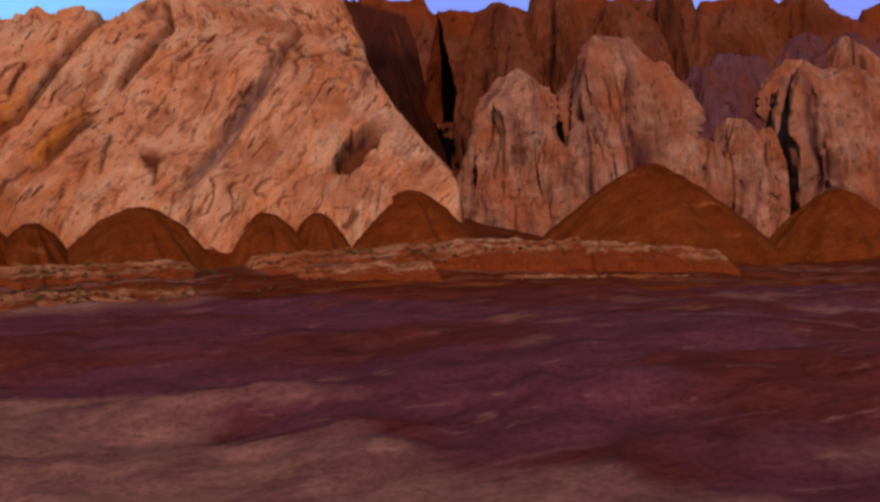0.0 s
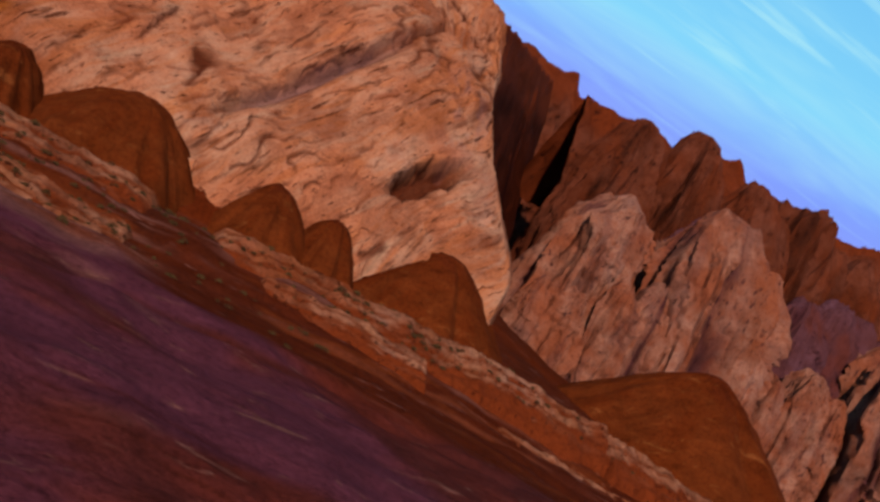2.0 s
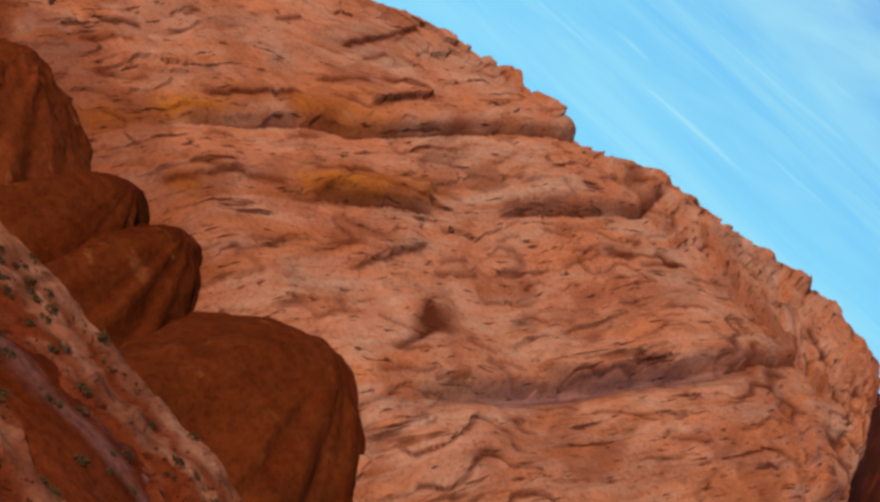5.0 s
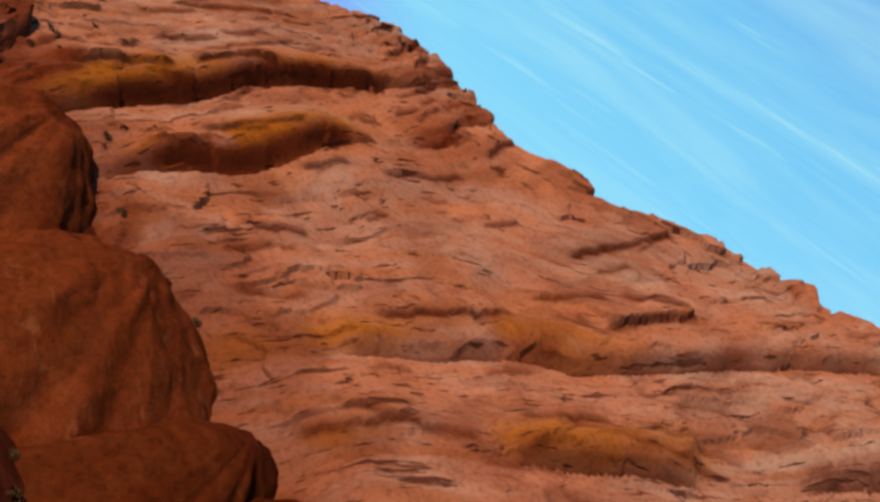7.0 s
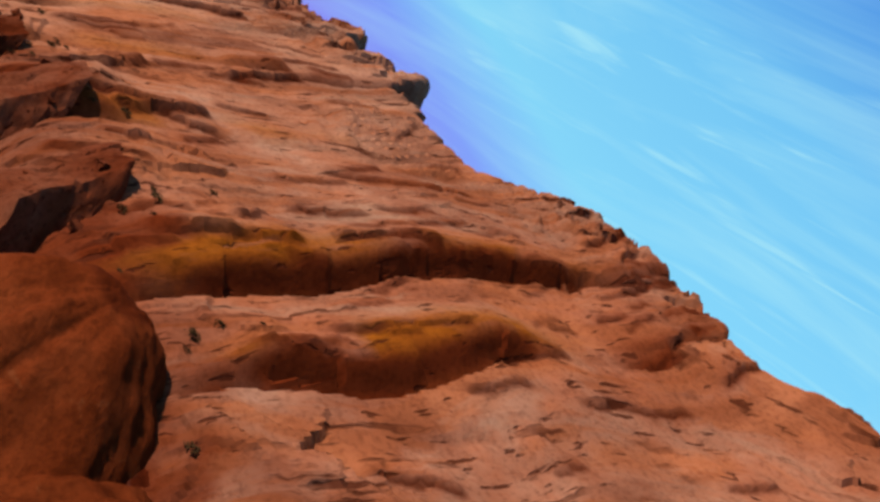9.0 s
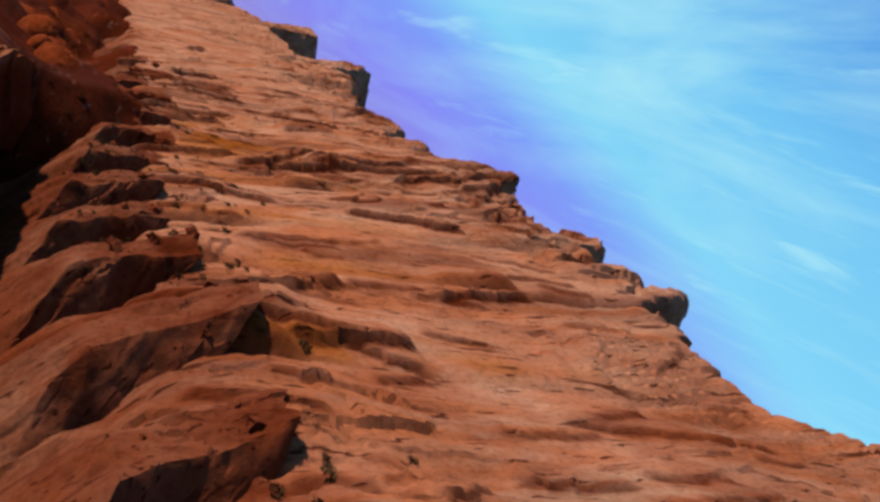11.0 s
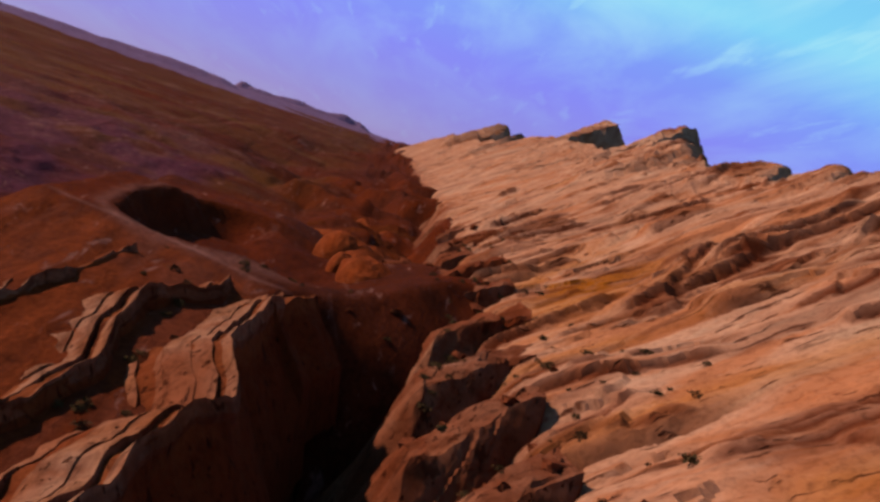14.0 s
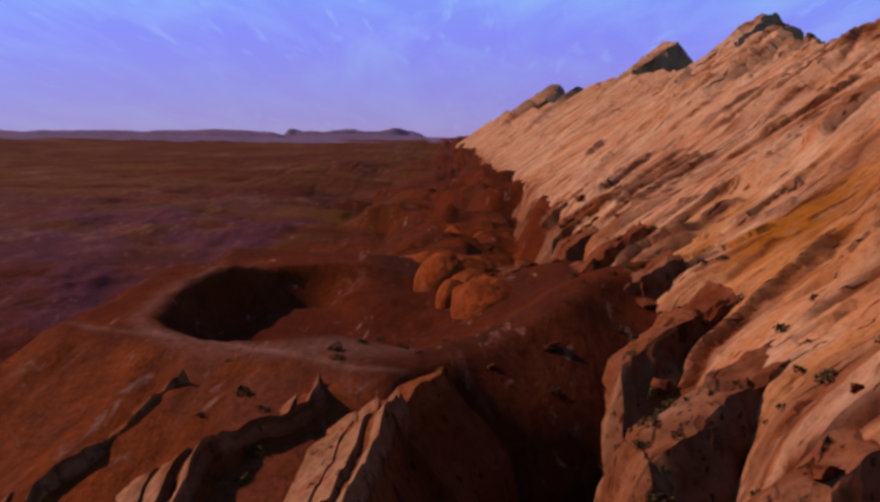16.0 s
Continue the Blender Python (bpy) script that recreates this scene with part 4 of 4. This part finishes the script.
for k, (x, y, top, rx, ry, blunt) in enumerate([
        (3, 353, 37, 31, 33, 0.2), (48, 350, 33.5, 20, 25, 0.10), (67, 350, 32.5, 16, 23, 0.15), (105, 355, 39, 37, 31, 0.035), (-32, 351, 33, 18, 25, 0.15),
        (242, 399, 44.5, 68, 44, 0.014), (368, 412, 27, 46, 34, 0.05), (-76, 346, 37.5, 32, 30, 0.06), (-46, 349, 32.5, 18, 25, 0.2), (-108, 343, 42.5, 24, 22, 0.25)]):
    orange = -120 < x < -60
    build_mound("clay_mound", BRIGHT if orange else RED, x, y, top, float(land(x, y - ry * 0.9)) - 3, rx, ry, 300 + 11 * k, mat=SLOPE if orange else None, blunt=blunt, rough=1.5 if orange else 1.0)


def build_spur(x, y, front, top, wide, depth, seed):
    """A red rock spur that climbs towards the reef and ends in a cleft before it."""
    us = np.linspace(-1.25, 1.25, 70); ts = np.concatenate([np.linspace(-0.55, 1.0, 62), [1.02, 1.05, 1.09, 1.14]])
    S, T = np.meshgrid(us, ts)
    X = x + S * wide - 9 * np.clip(T, 0, 1); Y = y + depth * T
    rough = fbm(X / 9, Y / 9, 0, seed, 3)
    cell = grain(X / 5.0 + 0.6 * rough, Y / 4.0, 0, seed + 1)
    ridge = front + (top - front) * np.clip(T, 0, 1) ** 0.9 + np.where(T < 0, T * 48, 0)
    side = np.where(S > 0, np.clip(S - 0.35, 0, 2) * 1.8, np.clip(-S - 0.25, 0, 2) * 0.75)
    Z = ridge - side * wide * 0.85 + 0.8 * rough + 0.3 * np.sign(cell) * step(0.0, 0.35, np.abs(cell)) * step(-0.5, 0.1, T)
    Z = Z + 0.2 * ridged(X / 3.5, Y / 10, 0, seed + 2, 2) - 20 * step(1.0, 1.1, T)
    Z = Z + (0.8 * facets(X / 10, Y / 8, seed + 20) + 0.4 * facets(X / 3.6, Y / 3.4, seed + 21)) * step(-0.6, -0.1, T)
    Y = Y + 0.9 * fbm(X / 5, Y / 5, 0, seed + 3, 3) - 0.4 * grain(X / 6, Y / 6, 0, seed + 8) * step(0.9, 1, T)
    pale = 0.22 + 0.35 * step(-0.2, 0.4, fbm(X / 8, Y / 4, 0, seed + 4, 3)) * step(0.9, 0.0, T)
    mark = np.stack([0 * Z, 0.08 + 0.4 * step(0.0, 0.5, fbm(X / 4, Y / 4, 0, seed + 5, 3)) + 0.5 * step(0.1, -0.2, cell) * step(0.3, 0.8, T), 0.75 - pale], -1).reshape(-1, 3)
    P, faces = np.stack([X, Y, Z], -1).reshape(-1, 3), grid_faces(len(ts), len(us))
    row = np.repeat(ts[:-1], len(us) - 1)
    spur = tagged(new("rock_spur"), "red sandstone spur with shrubs leaning on the reef", "rock", "red spurs along the foot")
    for name, pick in (("apron", row < 0.1), ("crown", row >= 0.1)):
        part(name, mesh_of(name, P, faces[pick], LEDGE, mark, keen=26), spur)
    return spur


for k, (x, y, front, top, wide, depth) in enumerate([(-136, 337, 37, 48, 13, 13), (-163, 335, 36, 50, 14, 13), (-190, 333, 34, 46, 12, 13), (-216, 332, 32, 41, 11, 13),
                                                     (-240, 332, 33, 42, 11, 14), (-266, 333, 35, 43, 11, 16), (-293, 336, 37, 45, 13, 15), (-322, 336, 38, 46, 15, 16), (-358, 338, 38, 47, 18, 16), (-402, 342, 38, 48, 20, 18),
                                                     (-450, 344, 36, 49, 24, 20), (-510, 346, 34, 48, 28, 22), (-584, 348, 32, 48, 34, 22), (-674, 350, 30, 48, 44, 24)]):
    build_spur(x, y, front, top, wide, depth, 700 + 11 * k)


def build_hogback(label, x0, y0, z0, x1, y1, z1, drop, gentle, steep, seed, front=None, mat=None, thin=False, plain=False):
    """A tilted ledge of harder rock: a pale dip slope on the south side, a broken scarp on the north."""
    L = math.hypot(x1 - x0, y1 - y0); n = int(L / 0.8) + 2
    s = np.linspace(0, 1, n)[None, :]; v = np.concatenate([[-1.25, -1.1], np.linspace(-1, 0, 30), np.linspace(0.06, 1, 14), [1.1, 1.3]])[:, None]
    tx, ty = (x1 - x0) / L, (y1 - y0) / L
    nx, ny = (-ty, tx) if tx < 0 else (ty, -tx)            # towards the plain
    along = s * L
    wob = 3.0 * fbm(along / 22, 0 * along, 0, seed, 3)
    tooth = (0.75 if thin else 0.07 * drop) * fbm(along / 9, 0 * along, 0, seed + 1, 4)
    ends = step(0, 0.06, s) * np.maximum(step(1, 0.94, s), (0.55 + 0.45 * step(1, 0.85, s)) if x1 < -250 else 0.0)
    top = z0 + (z1 - z0) * s + tooth - drop * 1.1 * (1 - ends)
    off = np.where(v < 0, -v * gentle, -v * steep) + wob
    X = x0 + tx * along + nx * off; Y = y0 + ty * along + ny * off
    w = np.clip(v, -1, 1)
    Z = top - np.where(w < 0, (front or drop) * (-w) ** 1.05, drop * np.abs(w) ** 0.8) - np.clip(np.abs(v) - 1, 0, 1) * 30
    rill = ridged(along / 6.0 + 0.4 * fbm(X / 8, Y / 8, 0, seed + 9, 2), v * 0.9, 0, seed + 3, 3)
    size = np.where(v < 0, front or drop, drop)
    band = -w * (5.0 if front else 2.2 + drop * 0.16) + 0.35 * fbm(X / 11, Y / 11, 0, seed + 8, 3)
    fb = band - np.floor(band)
    Z = Z + 0.05 * size * rill * (step(0, -0.3, v) + step(0.15, 0.5, v)) + (0.02 if plain else 0.07) * size * fbm(X / 6, Y / 6, 0, seed + 12, 4) * step(0.1, -0.1, v) + (0.05 + 0.08 * step(-170, -230, X)) * (0.0 if thin else 0.2 if plain else 1.8 if front else 1.0) * size * (fb - step(0.75, 1.0, fb)) * (w < 0) + (0.03 if plain else 0.08) * size * facets(along / 5 + 0 * v, v * gentle / 4, seed + 20) + 0.30 * fbm(X / 2.5, Y / 2.5, 0, seed + 4, 3)
    patch = fbm(X / 12, Y / 6, 0, seed + 5, 4)
    west = step(-170, -230, X)
    # red rubble; on the north scarp it also deepens the shade by colour
    rubble = 0.9 * step(-0.42 + 0.2 * west, -0.66 + 0.2 * west, v + 0.3 * patch) + 0.95 * step(0.08, 0.25, v) + 0.3 * step(0.0, 0.4, patch) + 0.4 * step(0.55, 0.8, fb)
    mark = np.stack([0.25 * step(0.2, 0.6, fbm(X / 9, Y / 9, 0, seed + 6, 3)) + 0 * Z, 0.55 * step(0.35, -0.5, rill) + (0.0 if thin else 0.5) * step(0.7, 0.9, fb) * (w < 0) + 0.45 * step(0.1, 0.4, v) * step(-0.5, 0.2, patch) + 0 * Z, np.maximum(rubble * (1 - 0.75 * west * (v < 0.1)), step(-0.75, -0.95, v + 0.15 * patch)) * (0.15 if thin else 1.0) + 0 * Z], -1).reshape(-1, 3)
    P, faces = np.stack([X, Y, Z], -1).reshape(-1, 3), grid_faces(len(v), n)
    row = np.repeat(v[:-1, 0], n - 1)
    ledge = tagged(new("rock_ledge"), label, "ledge", "tilted ledges before the reef")
    for name, pick in (("slope", row < -0.3), ("cap", (row >= -0.3) & (row < 0.1)), ("scarp", row >= 0.1)):
        part(name, mesh_of(name, P, faces[pick], mat or LEDGE, mark, keen=26), ledge)
    return ledge


PALE = "pale broken rock ledge with red rubble and dark shrubs"
for k, row in enumerate([
        (30, 300, 24.6, 110, 299, 26.6, 6.5, 15, 6), (103, 299, 26.6, 153, 298, 23.8, 6.5, 15, 6), (146, 298, 24.2, 208, 294, 17.6, 6, 14, 6), (-90, 303, 26, 22, 301, 24, 5, 17, 6),
        (-84, 281, 22.5, 20, 276, 20, 4, 17, 5), (44, 284, 21.2, 90, 283, 23.2, 4, 9, 5), (108, 277, 17.6, 184, 275, 12.4, 3.5, 8, 5), (-66, 268, 19.5, 14, 265, 18.8, 2, 6, 3),
        (154, 256, 10.5, 206, 248, 6.5, 2.5, 6, 4), (170, 277, 11, 260, 268, 7, 3.5, 8, 4),
        (-66, 304, 28, -150, 298, 28, 10, 15, 8), (-144, 259, 18, -266, 265, 27, 9, 10, 6)]):
    build_hogback(PALE, *row, 900 + 17 * k)
STRIPED = "long pale striped rock rib running down the red bench"
RIDGE = "red clay ridge with pale rock beds along its sunny side"
for k, (row, beds) in enumerate([
        ((-112, 309, 31, -192, 304, 36.5, 18, 14, 9, 8), (2, 6)), ((-184, 304, 33.5, -266, 314, 40.6, 13, 12, 8, 8.5), (0.3, 2.2, 4.2, 6.8, 9.4)), ((-258, 313, 40.2, -282, 316, 38.8, 9, 5, 7, 2.4), ()),
        ((-186, 289, 28, -282, 301.5, 38.6, 5, 11, 4, 7.0), (0.3, 2.4, 4.6, 6.6, 9.2)), ((-192, 271, 23, -284, 287.5, 37.0, 2.2, 5, 2.5, 3.0), (0.3, 3.0))]):
    x0, y0, z0, x1, y1, z1, drop, gentle, steep, front = row
    build_hogback(RIDGE, *row[:9], 1200 + 17 * k, front, RIBCLAY, False, True)
    L = math.hypot(x1 - x0, y1 - y0)
    nx, ny = -(y1 - y0) / L, (x1 - x0) / L
    for j, d in enumerate(beds):
        fall = front * (d / gentle) ** 1.05 - 1.0
        build_hogback(STRIPED, x0 + nx * d, y0 + ny * d, z0 - fall, x1 + nx * d, y1 + ny * d, z1 - fall, 1.5, 1.0 + 0.9 * (j % 3), 0.8, 1200 + 17 * k, 1.6, None, True)

for x, y, top, r in ((-353, 323, 37.6, 6.6), (-390, 314, 37.6, 5.8), (-374, 321, 36.4, 4.5), (-364, 317, 35.8, 3.5)):
    build_mound("sand_knoll", "bright orange bare clay knoll on the bench", x, y, top, float(land(x, y)) - 1.0, r * 1.6, r * 1.15, 400 + int(10 * r), True, KNOLL)

rnd = random.Random(23)
for k in range(14):
    x, y = rnd.uniform(-620, -450), rnd.uniform(300, 342)
    r = rnd.uniform(6, 15)
    base = float(land(x, y)) - 2
    build_mound("clay_mound", "small eroded red mound in the gullied valley", x, y, base + r * rnd.uniform(0.25, 0.45), base, r * rnd.uniform(1.1, 1.8), r, 1500 + 9 * k, False, rnd.choice((KNOLL, MOUND, MOUND)))


def boulder_mesh(seed):
    """A broken block with bevelled, uneven faces."""
    bm = bmesh.new()
    bmesh.ops.create_cube(bm, size=1.6)
    bmesh.ops.subdivide_edges(bm, edges=bm.edges[:], cuts=2, use_grid_fill=True)
    for v in bm.verts:
        p = v.co.normalized() * 0.35 + v.co * 0.65
        q = noise.noise_vector(p * 1.1 + Vector((seed * 3.7, 0, 0))) * 0.42
        v.co = p + q
        v.co.z *= 0.75
    me = bpy.data.meshes.new("boulder")
    bm.to_mesh(me); bm.free()
    at = me.attributes.new("mark", "FLOAT_COLOR", "POINT")
    at.data.foreach_set("color", np.tile(np.array([0, 0.1, 0.8, 0], np.float32), len(me.vertices)))
    me.materials.append(LEDGE)
    return me


def scatter_boulders():
    rnd = random.Random(31)
    shapes = [boulder_mesh(k) for k in range(6)]
    bpy.context.view_layer.update()
    deps = bpy.context.evaluated_depsgraph_get()
    for cx, cy, sx, sy, many, big in ((-30, 333, 70, 6, 26, 1.2), (60, 328, 60, 6, 20, 1.2), (-120, 340, 50, 8, 24, 1.5), (-220, 340, 40, 7, 26, 1.5), (-300, 335, 40, 10, 8, 1.4), (-420, 335, 50, 16, 40, 2.2), (130, 285, 50, 14, 18, 1.0), (-270, 316, 20, 6, 4, 1.0)):
        for _ in range(many):
            x, y = rnd.gauss(cx, sx * 0.55), rnd.gauss(cy, sy * 0.6)
            hit, place, normal, _, ob, _ = scene.ray_cast(deps, Vector((x, y, 200)), Vector((0, 0, -1)))
            if not hit or normal.z < 0.5:
                continue
            k = 0.62 * big * rnd.uniform(0.5, 1.5)
            rock = new("boulder", rnd.choice(shapes))
            rock.matrix_world = Matrix.LocRotScale(place + Vector((0, 0, 0.12 * k)), Euler((rnd.uniform(-0.3, 0.3), rnd.uniform(-0.3, 0.3), rnd.uniform(0, 6.28))), (k, k * rnd.uniform(0.7, 1.1), k * rnd.uniform(0.6, 1.0)))
            tagged(rock, "broken sandstone block lying on red slope", "boulder", "fallen blocks")


scatter_boulders()

# ---- far land ----


def build_mesa(x, y, long, wide, top, seed):
    """A far low mesa with a flat broken top and sloping flanks."""
    u = np.linspace(-1, 1, 160)[None, :]; v = np.linspace(-1, 1, 24)[:, None]
    h = step(1.0, 0.55, np.abs(u) + 0.1 * fbm(u * 6, v, 0, seed, 3)) * step(1.0, 0.35, np.abs(v))
    Z = 35 + (top - 35) * h * (0.80 + 0.20 * fbm(u * 4 + seed, v * 0.5, 0, seed + 1, 4))
    X = x + v * wide + 0 * u; Y = y + u * long + 0 * v
    P = np.stack([X, Y, Z], -1).reshape(-1, 3)
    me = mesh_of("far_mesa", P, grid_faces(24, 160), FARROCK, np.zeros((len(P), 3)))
    return tagged(new("far_mesa", me), "low mesa tinted haze violet far out on the desert plain", "mesa", "mesas on the horizon")


for k, (x, y, long, wide, top) in enumerate([(-4350, 300, 1300, 160, 66), (-4250, -1100, 900, 170, 84), (-4400, -150, 380, 120, 96), (-4200, -2300, 900, 200, 76), (-3500, -900, 1100, 90, 58), (-3900, 900, 700, 150, 72)]):
    build_mesa(x, y, long, wide, top, 1300 + 7 * k)

# ---- shrubs ----


def shrub_mesh(seed, size):
    """A low desert shrub: many small leaf tufts round short stems."""
    rnd = random.Random(seed)
    P, F = [], []
    for k in range(60):
        a, e, r = rnd.uniform(0, 6.28), rnd.uniform(0.05, 1.4), size * rnd.uniform(0.45, 1.0)
        c = Vector((r * math.cos(a) * math.cos(e), r * math.sin(a) * math.cos(e), 0.75 * r * math.sin(e) + 0.1 * size))
        q = size * rnd.uniform(0.14, 0.30)
        i = len(P)
        for _ in range(4):
            P.append(c + Vector((rnd.gauss(0, 1), rnd.gauss(0, 1), rnd.gauss(0, 0.8))).normalized() * q)
        F += [(i, i + 1, i + 2), (i, i + 2, i + 3), (i, i + 3, i + 1), (i + 1, i + 3, i + 2)]
    me = bpy.data.meshes.new("shrub")
    me.from_pydata(P, [], F)
    me.materials.append(LEAF)
    return me


def scatter_shrubs():
    rnd = random.Random(11)
    shapes = [shrub_mesh(k, 1.0) for k in range(5)]
    made, spare = 0, []
    bpy.context.view_layer.update()
    deps = bpy.context.evaluated_depsgraph_get()
    # name, centre x, y, spread x, y, count
    for cx, cy, sx, sy, many in ((-20, 296, 60, 16, 170), (80, 296, 45, 8, 80), (150, 292, 50, 12, 22), (-10, 272, 45, 12, 60), (30, 262, 40, 16, 30), (-20, 330, 60, 7, 40), (60, 328, 50, 6, 30), (-60, 332, 22, 5, 30), (8, 330, 24, 5, 18), (235, 372, 40, 8, 14), (-72, 330, 22, 12, 70), (-108, 332, 16, 8, 24), (-64, 345, 16, 10, 26),
                                 (-120, 352, 30, 8, 18), (-205, 348, 25, 9, 22), (-255, 350, 28, 9, 26), (-320, 345, 40, 12, 26), (-245, 312, 35, 5, 34), (-240, 300, 35, 6, 26), (-300, 300, 30, 14, 16), (-268, 336, 20, 6, 24), (-215, 336, 20, 5, 16), (-430, 350, 60, 14, 20)):
        for _ in range(many):
            x, y = rnd.gauss(cx, sx * 0.55), rnd.gauss(cy, sy * 0.6)
            hit, place, normal, _, ob, _ = scene.ray_cast(deps, Vector((x, y, 200)), Vector((0, 0, -1)))
            if not hit or normal.z < 0.45:
                continue
            k = rnd.uniform(0.45, 1.25)
            shape = rnd.choice(shapes)
            m = Matrix.LocRotScale(place - Vector((0, 0, 0.08)), Euler((0, 0, rnd.uniform(0, 6.28))), (k, k, k * rnd.uniform(0.8, 1.1)))
            made += 1
            if made % 2 == 0:
                spare.append((shape, m))
                continue
            bush = new("shrub", shape)
            bush.matrix_world = m
            tagged(bush, "dark green desert shrub on dry ground", "shrub", "desert shrubs")
    P, F = [], []
    for shape, m in spare:
        F += [[i + len(P) for i in f.vertices] for f in shape.polygons]
        P += [m @ v.co for v in shape.vertices]
    me = bpy.data.meshes.new("shrub_scatter")
    me.from_pydata(P, [], F)
    me.materials.append(LEAF)
    tagged(new("shrub_scatter", me), "small dark desert shrubs scattered over the slopes", "shrubs", kind="stuff")


scatter_shrubs()
